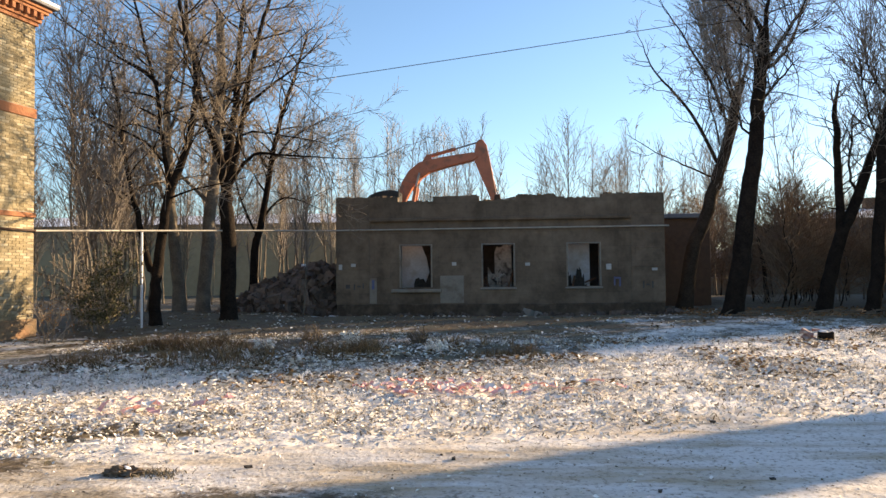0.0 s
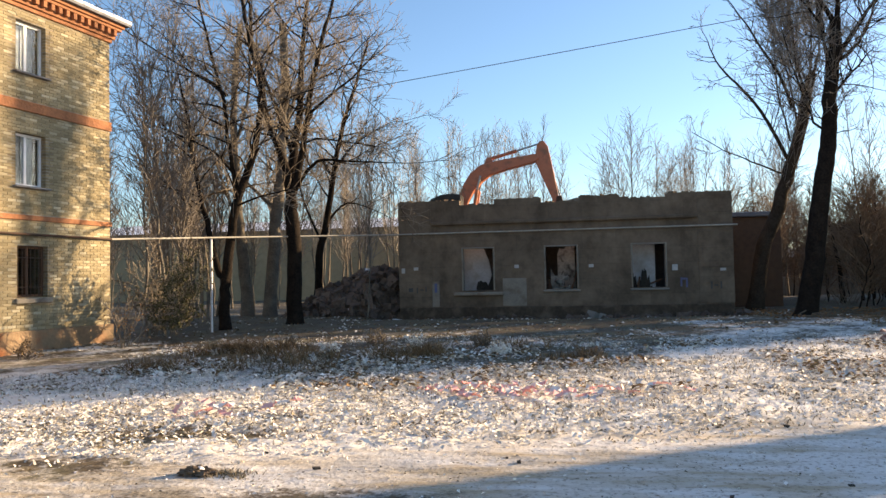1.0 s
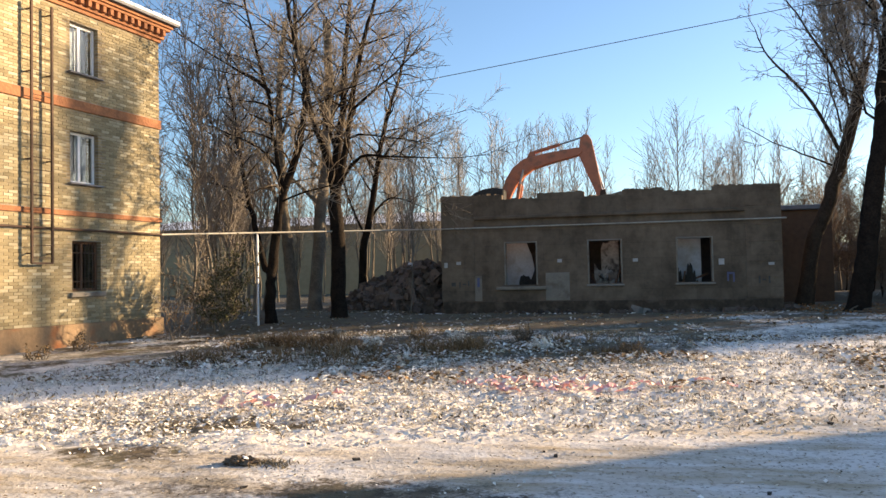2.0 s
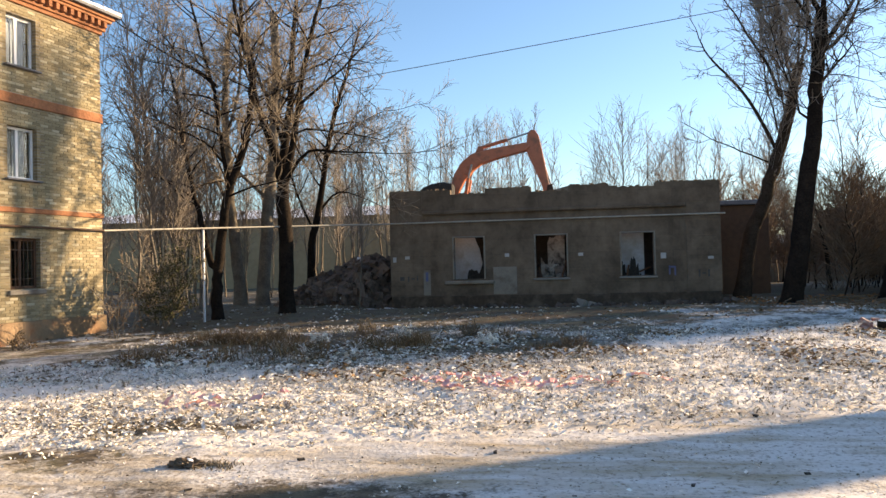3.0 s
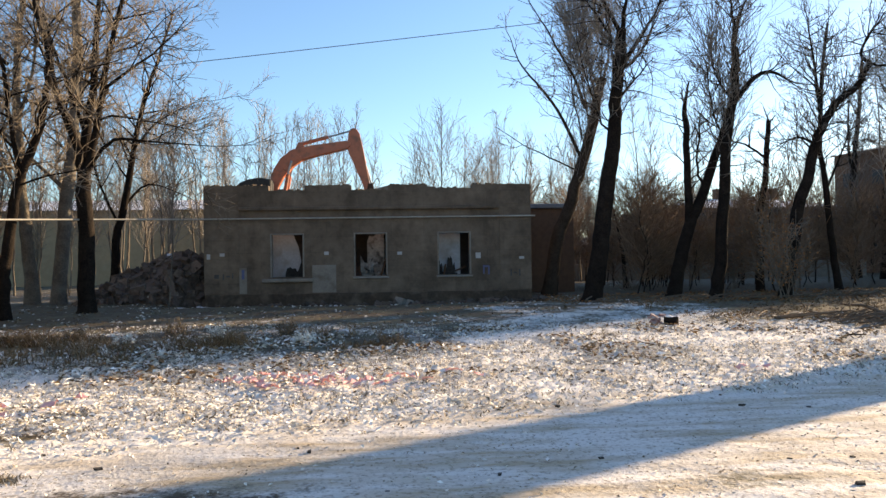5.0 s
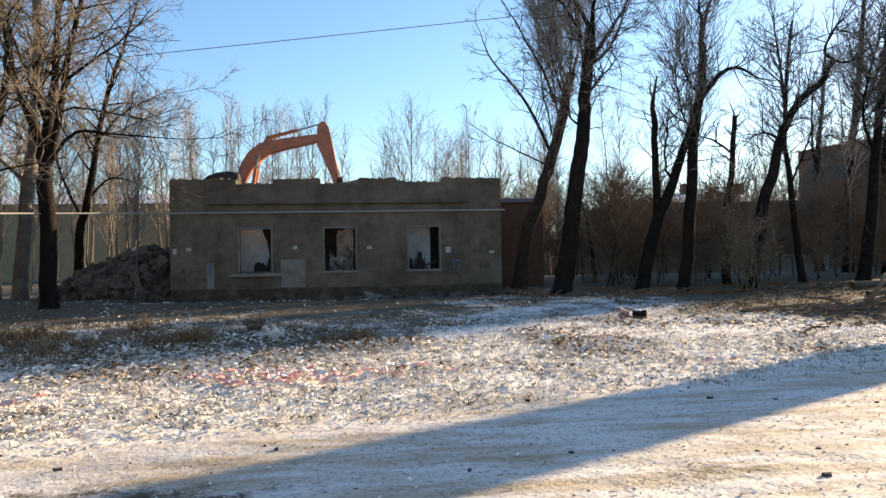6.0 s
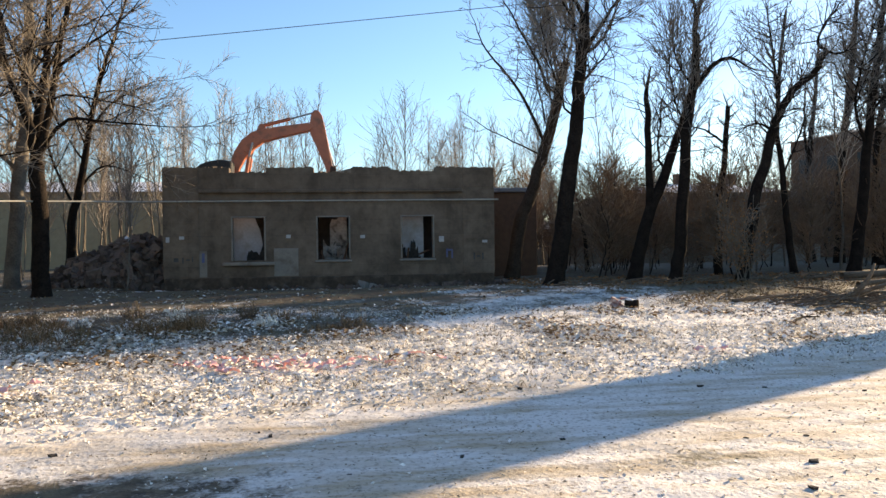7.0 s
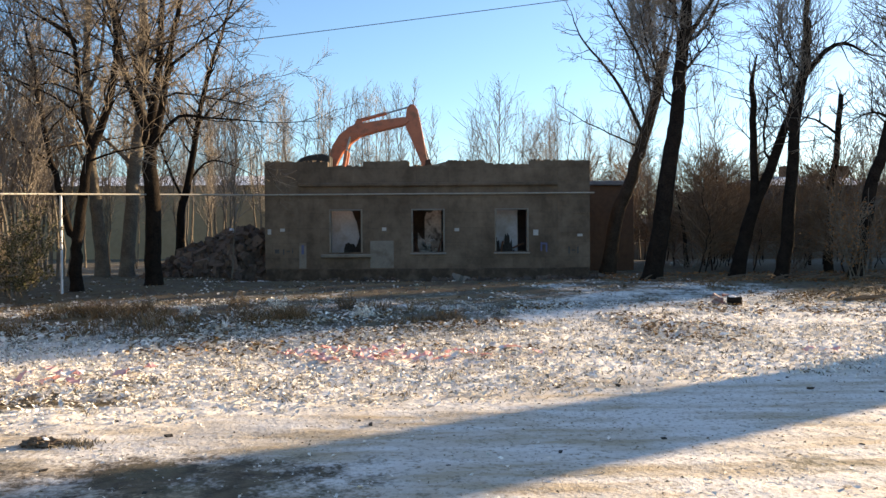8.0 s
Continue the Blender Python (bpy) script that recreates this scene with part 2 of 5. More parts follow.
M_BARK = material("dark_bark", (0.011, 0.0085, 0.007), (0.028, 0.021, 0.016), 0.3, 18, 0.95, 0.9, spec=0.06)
M_DEADWOOD = material("dead_wood", (0.11, 0.075, 0.05), (0.19, 0.14, 0.095), 0.4, 16, 0.95, 0.6)
M_BARK_BROWN = material("brown_bark", (0.03, 0.021, 0.015), (0.06, 0.043, 0.031), 0.3, 18, 0.95, 0.9, spec=0.06)
M_BARK_PALE = material("grey_bark", (0.11, 0.092, 0.074), (0.19, 0.165, 0.13), 0.4, 16, 0.95, 0.9, spec=0.1)
M_TWIG = material("twig", (0.13, 0.105, 0.08), (0.24, 0.20, 0.155), 0.8, 6, 0.9, 0.0, spec=0.1)
M_BRUSH = material("brown_brush", (0.13, 0.085, 0.055), (0.25, 0.17, 0.11), 0.7, 6, 0.95, 0.0, spec=0.1)
M_ASPEN = material("aspen_twig", (0.32, 0.27, 0.215), (0.50, 0.44, 0.37), 0.9, 6, 0.9, 0.0, spec=0.1)
M_FROST_TWIG = material("frosted_twig", (0.13, 0.105, 0.085), (0.23, 0.20, 0.17), 0.8, 6, 0.9, 0.0)
M_ORANGE = material("orange_paint", (0.50, 0.155, 0.07), (0.42, 0.125, 0.058), 0.7, 9, 0.45, 0.1, stain=(0.25, 0.10, 0.05), stain_size=0.35, spec=0.5)
M_BLACK = material("black_paint", (0.02, 0.02, 0.02), (0.04, 0.038, 0.035), 0.5, 12, 0.5, 0.1)
M_STEEL = material("worn_steel", (0.35, 0.34, 0.33), (0.22, 0.21, 0.2), 0.3, 20, 0.35, 0.1, metal=0.9)
M_PIPE = material("pale_pipe_paint", (0.44, 0.41, 0.35), (0.33, 0.30, 0.25), 0.7, 12, 0.55, 0.1)
M_RUST = material("rusty_iron", (0.10, 0.055, 0.035), (0.06, 0.04, 0.03), 0.5, 20, 0.8, 0.2)
M_WHITE = material("white_plastic", (0.78, 0.79, 0.8), (0.7, 0.7, 0.7), 0.6, 8, 0.45, 0.0)
M_BROWN = material("brown_wood", (0.16, 0.08, 0.045), (0.11, 0.055, 0.03), 0.4, 14, 0.7, 0.3)
M_CURTAIN = material("curtain", (0.45, 0.47, 0.48), (0.33, 0.34, 0.35), 0.25, 6, 0.9, 0.0)
# for surfaces indoors: the rooms' lack of light is put into this colour
M_ROOM_SHADE = material("shaded_room", (0.12, 0.11, 0.1), (0.08, 0.075, 0.07), 0.8, 6, 0.9, 0.0)
M_WEED = material("dry_weed", (0.29, 0.18, 0.085), (0.14, 0.088, 0.046), 0.4, 6, 0.95, 0.0, island=0.4)
M_FROST = material("frosted_grass", (0.88, 0.845, 0.79), (0.68, 0.61, 0.50), 0.3, 9, 0.85, 0.0, island=0.25)
M_STRAW = material("straw", (0.27, 0.22, 0.145), (0.18, 0.142, 0.095), 0.4, 6, 0.95, 0.0, island=0.35)
M_LEAF = material("rusty_leaf", (0.36, 0.16, 0.05), (0.24, 0.11, 0.04), 0.4, 6, 0.8, 0.0, island=0.4)
M_EVERGREEN = material("dark_shrub", (0.06, 0.065, 0.025), (0.10, 0.085, 0.04), 0.4, 6, 0.85, 0.0, island=0.5)
M_TAPE_RED = material("red_tape", (0.80, 0.36, 0.32), (0.80, 0.50, 0.45), 0.3, 8, 0.5, 0.0)
M_TAPE_WHITE = material("white_tape", (0.80, 0.75, 0.70), (0.7, 0.65, 0.6), 0.3, 8, 0.5, 0.0)
M_FARWALL = material("olive_wall", (0.38, 0.275, 0.16), (0.30, 0.215, 0.125), 3.0, 3, 0.95, 0.1)
M_FARBRICK = material("far_brick", (0.15, 0.085, 0.052), (0.10, 0.058, 0.039), 2.0, 5, 0.95, 0.1)
M_ROOFSHEET = material("roof_sheet", (0.20, 0.2, 0.21), (0.14, 0.14, 0.15), 1.0, 5, 0.8, 0.1)
M_FENCE = material("fence_concrete", (0.24, 0.215, 0.18), (0.18, 0.16, 0.135), 1.2, 6, 0.95, 0.2)
M_WIRE = material("cable_sheath", (0.07, 0.07, 0.075), (0.10, 0.10, 0.105), 0.5, 8, 0.6, 0.0)
M_PLATE = material("plate_enamel", (0.5, 0.49, 0.47), (0.4, 0.39, 0.37), 0.3, 10, 0.6, 0.0)
M_MIX = material("broken_render", (0.50, 0.46, 0.41), (0.30, 0.27, 0.24), 0.3, 9, 0.95, 0.5, stain=(0.10, 0.08, 0.065), stain_size=0.28, island=0.35)
M_DAMP = material("damp_render", (0.105, 0.076, 0.054), (0.06, 0.044, 0.032), 0.6, 10, 0.9, 0.4, stain=(0.15, 0.115, 0.085), stain_size=0.5, spec=0.15)
M_GRAFFITI = material("blue_spray", (0.10, 0.12, 0.25), (0.13, 0.14, 0.22), 0.2, 9, 0.8, 0.0)
M_SMEAR = material("dark_spray", (0.07, 0.065, 0.06), (0.11, 0.1, 0.09), 0.2, 9, 0.8, 0.0)
M_RED_SIGN = material("rag", (0.24, 0.085, 0.07), (0.42, 0.36, 0.33), 0.12, 14, 0.9, 0.2)


# ---- ground ----
def build_ground():
    xs = np.concatenate([np.linspace(-900, -60, 12), np.linspace(-52, -18, 18), np.linspace(-17, -9.2, 60), np.arange(-9, 15, 0.055),
                         np.linspace(15.2, 28, 80), np.linspace(29, 60, 24), np.linspace(70, 900, 12)])
    ys = [-600.0, -200.0, -60.0, -20.0, -8.0, -4.0, -1.0, 1.0, 2.0, 2.6]
    while ys[-1] < 32:
        ys.append(ys[-1] * 1.0095)
    while ys[-1] < 90:
        ys.append(ys[-1] * 1.03)
    ys += [120.0, 200.0, 500.0, 1500.0]
    ys = np.array(ys)
    gx, gy = np.meshgrid(xs, ys)
    edge = 6.6 + 0.28 * gx + 0.8 * (value_noise(gx, gy, 2.5, 3) - 0.5)
    road = 1 - ease(gy, edge - 0.7, edge + 0.9)
    near = ease(gy, 1.5, 4) * (1 - ease(gy, 30, 36)) * ease(gx, -17, -13) * (1 - ease(gx, 24, 30))
    path = np.exp(-((gy - (13.6 + 0.35 * (gx + 9) * -0.6)) / 1.1) ** 2) * ease(-gx, 4.5, 7.0)
    yard = ease(gy, 16.5, 19.5) * (1 - ease(gy, 27, 29)) * ease(-gx, -9, -4)
    weedy = np.exp(-((gy - 14.6) / 2.0) ** 2) * ease(gx, -8.5, -6.5) * (1 - ease(gx, -0.5, 2.5))
    road = np.maximum(road, 0.85 * path)
    rough = (1 - road) * (1 - 0.7 * yard) * (1 - 0.8 * path)
    lump = np.abs(value_noise(gx, gy, 0.17, 11) - 0.5) * 0.10 + value_noise(gx, gy, 0.6, 12) * 0.03 + value_noise(gx, gy, 0.09, 13) * 0.05
    flat = value_noise(gx, gy * 1.8, 0.35, 14) * 0.018 + value_noise(gx, gy, 0.09, 15) * 0.008
    gzz = ground_z(gx, gy) + near * (rough * (0.8 * lump - 0.04) + (1 - rough) * flat)
    gzz += 0.05 * near * weedy * value_noise(gx, gy, 0.5, 16)
    patch = value_noise(gx, gy, 1.7, 21) - 0.5
    cover = 0.62 + 0.20 * patch + 0.16 * (value_noise(gx, gy, 0.55, 27) - 0.5) * (1 - road) - 0.24 * weedy * (0.4 + value_noise(gx, gy, 0.7, 23)) + (0.05 - 0.24 * value_noise(gx, gy, 0.9, 24) - 0.12 * value_noise(gx, gy, 0.3, 26)) * yard - 0.26 * path + 0.16 * road
    cover -= 0.16 * ease(gy, 9.0, 12.0) * (1 - road) * (1 - ease(gx, 0, 5))
    cover -= 0.22 * ease(gy, 24.5, 27) * (1 - ease(gy, 30, 40)) * (0.3 + value_noise(gx, gy, 1.2, 22))
    cover -= 0.24 * ease(gy, 20, 23.5) * ease(gx, 2, 5) * (0.35 + value_noise(gx, gy, 1.0, 25))
    cover -= 0.16 * ease(gy, 19, 23) * (1 - ease(gx, 1, 4.5)) * (1 - ease(gy, 30, 34))
    cover -= 0.14 * ease(gx, 9.5, 12.5) * ease(gy, 14.5, 17) * (1 - ease(gy, 30, 34))
    cover -= 0.16 * ease(gy, 33, 37)
    cover -= 0.30 * ease(gx, 7.5, 11) * ease(gy, 13.5, 16.5) * (0.2 + value_noise(gx, gy, 1.4, 28))
    cover -= 0.22 * ease(-gx, 0.5, 4) * (1 - ease(gy, 7, 9)) * np.clip(value_noise(gx, gy, 1.1, 29) - 0.35, 0, 1)
    cover += 0.03 * ease(gy, 6, 8) * (1 - ease(gy, 11, 13)) * (1 - road)
    for px, py, rx, ry, deep in ((-1.5, 4.0, 1.8, 0.75, 0.43), (2.7, 4.2, 0.7, 0.25, 0.34), (-4.6, 5.2, 0.9, 0.35, 0.34), (-3.9, 6.6, 1.0, 0.3, 0.26), (0.9, 3.4, 0.8, 0.25, 0.3)):
        cover -= deep * np.exp(-((gx - px) / rx) ** 2 - ((gy - py) / ry) ** 2) * (0.6 + 0.8 * value_noise(gx, gy, 0.3, 30))
    ny, nx = gx.shape
    index = np.arange(ny * nx).reshape(ny, nx)
    quads = np.stack([index[:-1, :-1], index[:-1, 1:], index[1:, 1:], index[1:, :-1]], axis=-1).reshape(-1, 4)
    me = bpy.data.meshes.new("ground")
    me.from_pydata(np.stack([gx, gy, gzz], axis=-1).reshape(-1, 3), [], quads)
    for key, values in (("cover", cover), ("road", road)):
        me.attributes.new(key, "FLOAT", "POINT").data.foreach_set("value", values.ravel().astype(np.float32))
    me.polygons.foreach_set("use_smooth", np.ones(len(quads), dtype=bool))
    me.materials.append(M_GROUND)
    return tagged(new("ground", me), "thin trodden snow over dead grass and soil", "ground", kind="structure")


build_ground()


# ---- the half demolished house ----
HX0, HX1, HY, HT = -6.5, 6.1, 29.0, 0.48
WIN_Z0, WIN_Z1 = 0.80, 2.48
WINDOWS = [(-4.03, -2.74), (-0.84, 0.46), (2.41, 3.73)]
house = thing("demolished_house", (0, HY, 0), "roofless grey cement-block house, windows knocked out, half torn down", "building")


def front_wall():
    xs = [HX0, -5.15, -4.07, -4.03, -2.74, -2.70, -0.90, -0.84, 0.46, 0.52, 2.05, 2.37, 2.41, 3.66, 3.73, 3.79, 4.4, HX1]
    zs = [-0.8, WIN_Z0, WIN_Z1, 3.6, 4.02, 4.14, 4.19, 4.25, 4.33]
    low = [(-4.07, -2.70, 4.14), (-0.90, 0.52, 4.14), (2.05, 2.37, 4.25), (2.37, 3.79, 4.19)]

    def solid(i, k):
        x, z = (xs[i] + xs[i + 1]) / 2, (zs[k] + zs[k + 1]) / 2
        if any(a < x < b for a, b in WINDOWS) and WIN_Z0 < z < WIN_Z1:
            return False
        return not any(a < x < b and z > top for a, b, top in low)
    verts, faces = plate_with_holes(xs, zs, solid, 0, HT)
    return link_mesh("front_wall", verts, faces, M_BLOCK, house)


front_wall()
rng = random.Random(5)


def ragged_wall(name, along_x, at, a, b, heights, material_, step=0.45, thick=0.4, foot=-0.5, label=""):
    """A standing remnant with a broken top: one continuous slab."""
    line = [(a, heights[0])]
    s = a
    while s < b:
        e = min(b, s + step * rng.uniform(0.7, 1.4))
        u = (e - a) / (b - a) * (len(heights) - 1)
        i = min(int(u), len(heights) - 2)
        z = heights[i] + (heights[i + 1] - heights[i]) * (u - i)
        line += [(e - 0.08, z + rng.uniform(-0.14, 0.14)), (e, z + rng.uniform(-0.14, 0.14))]
        s = e
    verts = []
    for u, z in line:
        for off in (0.0, thick):
            for h in (foot, z):
                verts.append((u, at + off, h) if along_x else (at + off, u, h))
    faces = []
    for i in range(len(line) - 1):
        p, q = 4 * i, 4 * i + 4
        faces += [(p, q, q + 1, p + 1), (p + 2, p + 3, q + 3, q + 2), (p + 1, q + 1, q + 3, p + 3)]
    n = 4 * (len(line) - 1)
    faces += [(0, 1, 3, 2), (n, n + 2, n + 3, n + 1)]
    ob = link_mesh(name, verts, faces, material_, house)
    return tagged(ob, label) if label else ob


ragged_wall("side_wall", False, HX0, HT, 6.5, [4.2, 3.9, 3.1, 1.9, 1.2], M_BLOCK)
ragged_wall("side_wall", False, HX1 - 0.4, HT, 5.5, [4.0, 3.9, 3.6, 2.6], M_BLOCK)
# partitions take a dark colour that stands in for the rooms' shade
ragged_wall("inner_wall", True, 4.0, HX0 + 0.5, HX1 - 0.5, [3.3, 3.6, 3.2, 3.5, 3.0, 3.4], M_ROOM_SHADE, 0.5, label="partition with the room's shade in its dark colour")
ragged_wall("inner_wall", False, -1.6, HT + 0.01, 4.0, [3.4, 3.0, 3.2], M_ROOM_SHADE, 0.4)
ragged_wall("inner_wall", False, 1.7, HT + 0.01, 4.0, [3.5, 3.1, 3.2], M_ROOM_SHADE, 0.4)
# slab added above the openings, out of sight, to hold off sky light
part("shading_slab", boxed(HX0 + 0.42, 2.3, 3.15, HX1 - 0.42, 3.98, 3.32), M_ROOM_SHADE, house, "unseen slab added over the rooms to keep them dark")
for x0, x1, hs, y in ((-4.35, -2.92, [2.9, 2.9, 2.85, 2.7, 1.5], 1.5), (-0.35, 0.42, [2.2, 2.6, 2.4, 2.8], 1.9), (-0.62, -0.1, [1.6, 1.2, 1.5], 1.4), (2.2, 3.42, [2.9, 2.8, 2.9, 2.6], 1.2)):
    ragged_wall("torn_lining", True, y, x0, x1, hs, M_PLASTER if abs(x0) > 1 else M_MIX, 0.22, 0.03, 0.2, "torn sheet of pale plasterboard lining")
ragged_wall("broken_lining", True, 1.0, 2.5, 3.3, [1.5, 0.9, 1.5, 0.8], M_DARK, 0.1, 0.03, 0.0)
ragged_wall("broken_lining", True, 1.2, -3.6, -2.5, [0.9, 1.2, 1.0, 1.9, 2.5], M_DARK, 0.16, 0.03, 0.0)
ragged_wall("back_wall", True, 6.5, HX0 + 0.4, HX1 - 0.4, [1.2, 2.2, 3.0, 1.6, 2.8, 2.2], M_BLOCK)

# jambs, sills and the string course
for n, (a, b) in enumerate(WINDOWS):
    for x0, x1 in ((a + 0.003, a + 0.06), (b - 0.06, b - 0.003)):
        part("window_jamb", boxed(x0, -0.02, WIN_Z0 + 0.003, x1, HT - 0.1, WIN_Z1 - 0.003, 0.008), M_PALE, house, "pale rendered jamb")
    part("window_lintel", boxed(a + 0.062, -0.012, WIN_Z1 - 0.05, b - 0.062, HT - 0.1, WIN_Z1 - 0.003), M_CONCRETE, house)
    if n == 0:
        part("window_sill", boxed(a - 0.32, -0.14, WIN_Z0 - 0.19, b + 0.34, -0.003, WIN_Z0 - 0.06, 0.02), M_PALE, house, "long pale concrete sill")
    else:
        part("window_sill", boxed(a - 0.05, -0.07, WIN_Z0 - 0.10, b + 0.05, -0.003, WIN_Z0 - 0.02, 0.015), M_CONCRETE, house)
part("string_course", boxed(-5.2, -0.15, 3.36, 4.86, -0.003, 3.50, 0.03), M_BLOCK, house, "weathered projecting course above the windows")
part("plinth", boxed(HX0 + 0.02, -0.06, -0.7, HX1 - 0.02, -0.003, 0.16, 0.03), M_DAMP, house, "damp dark plinth")
for x0, x1 in ((HX0, -5.22), (4.88, HX1)):
    z = 0.2
    k = 0
    while z < 4.2:
        h = 0.60 if k % 2 else 0.72
        top = min(z + h, 4.30)
        part("corner_block", boxed(x0 - 0.015, -0.024, z, x1 + 0.015, -0.003, top - 0.010, 0.005), M_BLOCK, house)
        z += h
        k += 1
for x0, z0, x1, z1, mt in ((-2.44, 0.19, -1.53, 1.25, M_PALE), (-5.2, 0.19, -4.92, 1.18, M_PALE), (-0.85, 0.22, 0.55, 0.60, M_BLOCK)):
    part("repair_patch", boxed(x0, -0.012, z0, x1, -0.003, z1, 0.003), mt, house, "pale patch of mended render")
for x, z, w, h in ((-6.34, 1.62, 0.13, 0.2), (-5.83, 1.69, 0.18, 0.12), (-1.89, 1.70, 0.17, 0.13), (0.93, 1.66, 0.18, 0.12), (4.0, 1.53, 0.2, 0.22), (5.72, 1.42, 0.2, 0.1)):
    tagged(part("wall_plate", boxed(x - w / 2, HY - 0.062, z - h / 2, x + w / 2, HY - 0.037, z + h / 2, 0.004), M_PLATE),
           "small white plate fixed to the block wall", "sign", "plates on the house")
# spray marks: short strokes
for x, z, w, h, mt in ((-6.05, 0.86, 0.18, 0.16, M_SMEAR), (-5.8, 0.84, 0.05, 0.22, M_SMEAR), (-5.62, 0.86, 0.14, 0.05, M_SMEAR), (-5.45, 0.88, 0.05, 0.2, M_SMEAR),
                       (-5.06, 0.92, 0.10, 0.36, M_GRAFFITI), (4.22, 0.98, 0.06, 0.34, M_GRAFFITI), (4.42, 0.95, 0.06, 0.34, M_GRAFFITI), (4.32, 1.10, 0.22, 0.07, M_GRAFFITI),
                       (5.30, 0.84, 0.06, 0.26, M_SMEAR), (5.46, 0.84, 0.14, 0.05, M_SMEAR), (5.64, 0.84, 0.06, 0.26, M_SMEAR)):
    deep = -0.029 if (x < -5.22 or x > 4.88) else -0.016
    part("spray_mark", boxed(x - w / 2, deep, z - h / 2, x + w / 2, deep + 0.003, z + h / 2), mt, house)
# what is left of frames hangs in the openings
for x, z, l, a in ((-2.95, 0.85, 1.1, 58), (-3.2, 0.82, 0.7, 25), (0.05, 0.82, 1.3, 72), (0.3, 0.85, 1.1, 40), (-0.4, 0.82, 1.0, 105), (2.65, 0.82, 1.0, 80), (2.9, 0.8, 0.6, 120), (3.2, 1.5, 0.5, 20)):
    bm = boxed(0, 0, 0, l, 0.05, 0.07, 0.01, pose(x, 0.75 + 0.1 * rng.random(), z - 0.6, 0, -a, rng.uniform(-20, 20)))
    part("splintered_board", bm, M_BROWN, house, "splintered dark board")


def crumbs_on_top():
    """Broken bits of block left along the ragged wall head."""
    tops = [(HX0, -4.09, 4.33), (-4.05, -2.72, 4.14), (-2.68, -0.92, 4.33), (-0.88, 0.5, 4.14), (0.5, 2.05, 4.33), (2.4, 3.6, 4.19), (3.8, HX1, 4.33)]
    bm = bmesh.new()
    for a, b, z in tops:
        for _ in range(int((b - a) * 9)):
            s = rng.uniform(0.03, 0.11)
            rough_block(bm, (rng.uniform(a + 0.1, b - 0.1), rng.uniform(0.05, 0.4), z + s * 0.2), (s * 1.8, s, s * 0.8), (0, 0, rng.uniform(0, 3)), rng, 0.3)
    tagged(part("broken_edge", bm, M_BLOCK, house), kind="stuff")


crumbs_on_top()


def debris(name, label, x0, x1, y0, y1, height, count, sizes, material_, seed, skew=0.0):
    """A heap of broken lumps, higher in its middle, one object."""
    r = random.Random(seed)
    bm = bmesh.new()
    for _ in range(count):
        u, v = r.random(), r.random()
        x, y = x0 + u * (x1 - x0), y0 + v * (y1 - y0)
        w = u + skew * u * (1 - u)
        hill = max(0.0, 1 - (2 * w - 1) ** 2) * max(0.0, 1 - (2 * v - 1) ** 2)
        z = gz(x, y) + height * hill ** 0.7 * r.uniform(0.55, 1.0)
        s = r.choice(sizes) * r.uniform(0.7, 1.4)
        rough_block(bm, (x, y, z), (s * r.uniform(0.6, 1.6), s * r.uniform(0.5, 1.2), s * r.uniform(0.3, 0.9)), [r.uniform(0, 3.14) for _ in range(3)], r)
    return tagged(part(name, bm, material_), label, "rubble", "", "stuff")


def mound(name, label, x0, x1, y0, y1, height, material_, seed, skew=0.0):
    n = 26
    verts, faces = [], []
    for j in range(n + 1):
        for i in range(n + 1):
            u, v = i / n, j / n
            x, y = x0 + u * (x1 - x0), y0 + v * (y1 - y0)
            w = min(1.0, max(0.0, u + skew * u * (1 - u)))
            hill = max(0.0, 1 - (2 * w - 1) ** 2) * max(0.0, 1 - (2 * v - 1) ** 2)
            z = gz(x, y) - 0.25 + (height + 0.25) * hill ** 0.55 + hill * 0.35 * (noise.noise((x * 1.7, y * 1.7, seed)))
            verts.append((x, y, z))
    for j in range(n):
        for i in range(n):
            a = j * (n + 1) + i
            faces.append((a, a + 1, a + n + 2, a + n + 1))
    return tagged(link_mesh(name, verts, faces, material_), label, "rubble", kind="stuff")


mound("rubble_mound", "dark heap of demolition rubble beside the house", -11.6, -5.9, 29.4, 35.0, 2.0, M_RUBBLE, 3, -0.75)
debris("rubble_blocks", "broken brick and concrete lumps on the heap", -11.6, -5.6, 29.3, 34.0, 2.1, 1700, (0.07, 0.1, 0.14, 0.2, 0.34), M_RUBBLE, 8, -0.75)
debris("rubble_snow", "snow caught among the rubble lumps", -11.0, -6.0, 29.5, 33.0, 2.2, 30, (0.12, 0.2), M_SNOW, 18, -0.75)
mound("inner_rubble", "rubble filling the house from within", -5.9, 5.4, 30.6, 43.5, 2.35, M_RUBBLE, 9)
debris("inner_rubble_blocks", "dark broken lumps inside the house", -5.8, 5.5, 29.8, 34.0, 1.1, 260, (0.2, 0.35, 0.5), M_DARK, 19)
debris("window_debris", "pale broken render heaped inside the middle opening", -0.9, 0.7, 29.9, 31.0, 1.75, 150, (0.08, 0.14, 0.22), M_MIX, 20)
debris("window_debris", "pale splinters inside the end opening", 2.4, 3.5, 29.9, 30.6, 1.1, 45, (0.06, 0.1, 0.16), M_MIX, 21)
debris("fallen_masonry", "snow-dusted lumps fallen along the wall foot", -6.0, 6.4, 27.9, 28.9, 0.10, 130, (0.1, 0.16, 0.26), M_RUBBLE, 28)
debris("fallen_plaster", "pale plaster crumbs along the wall foot", -6.0, 6.6, 27.4, 28.9, 0.06, 60, (0.06, 0.1), M_PALE, 29)
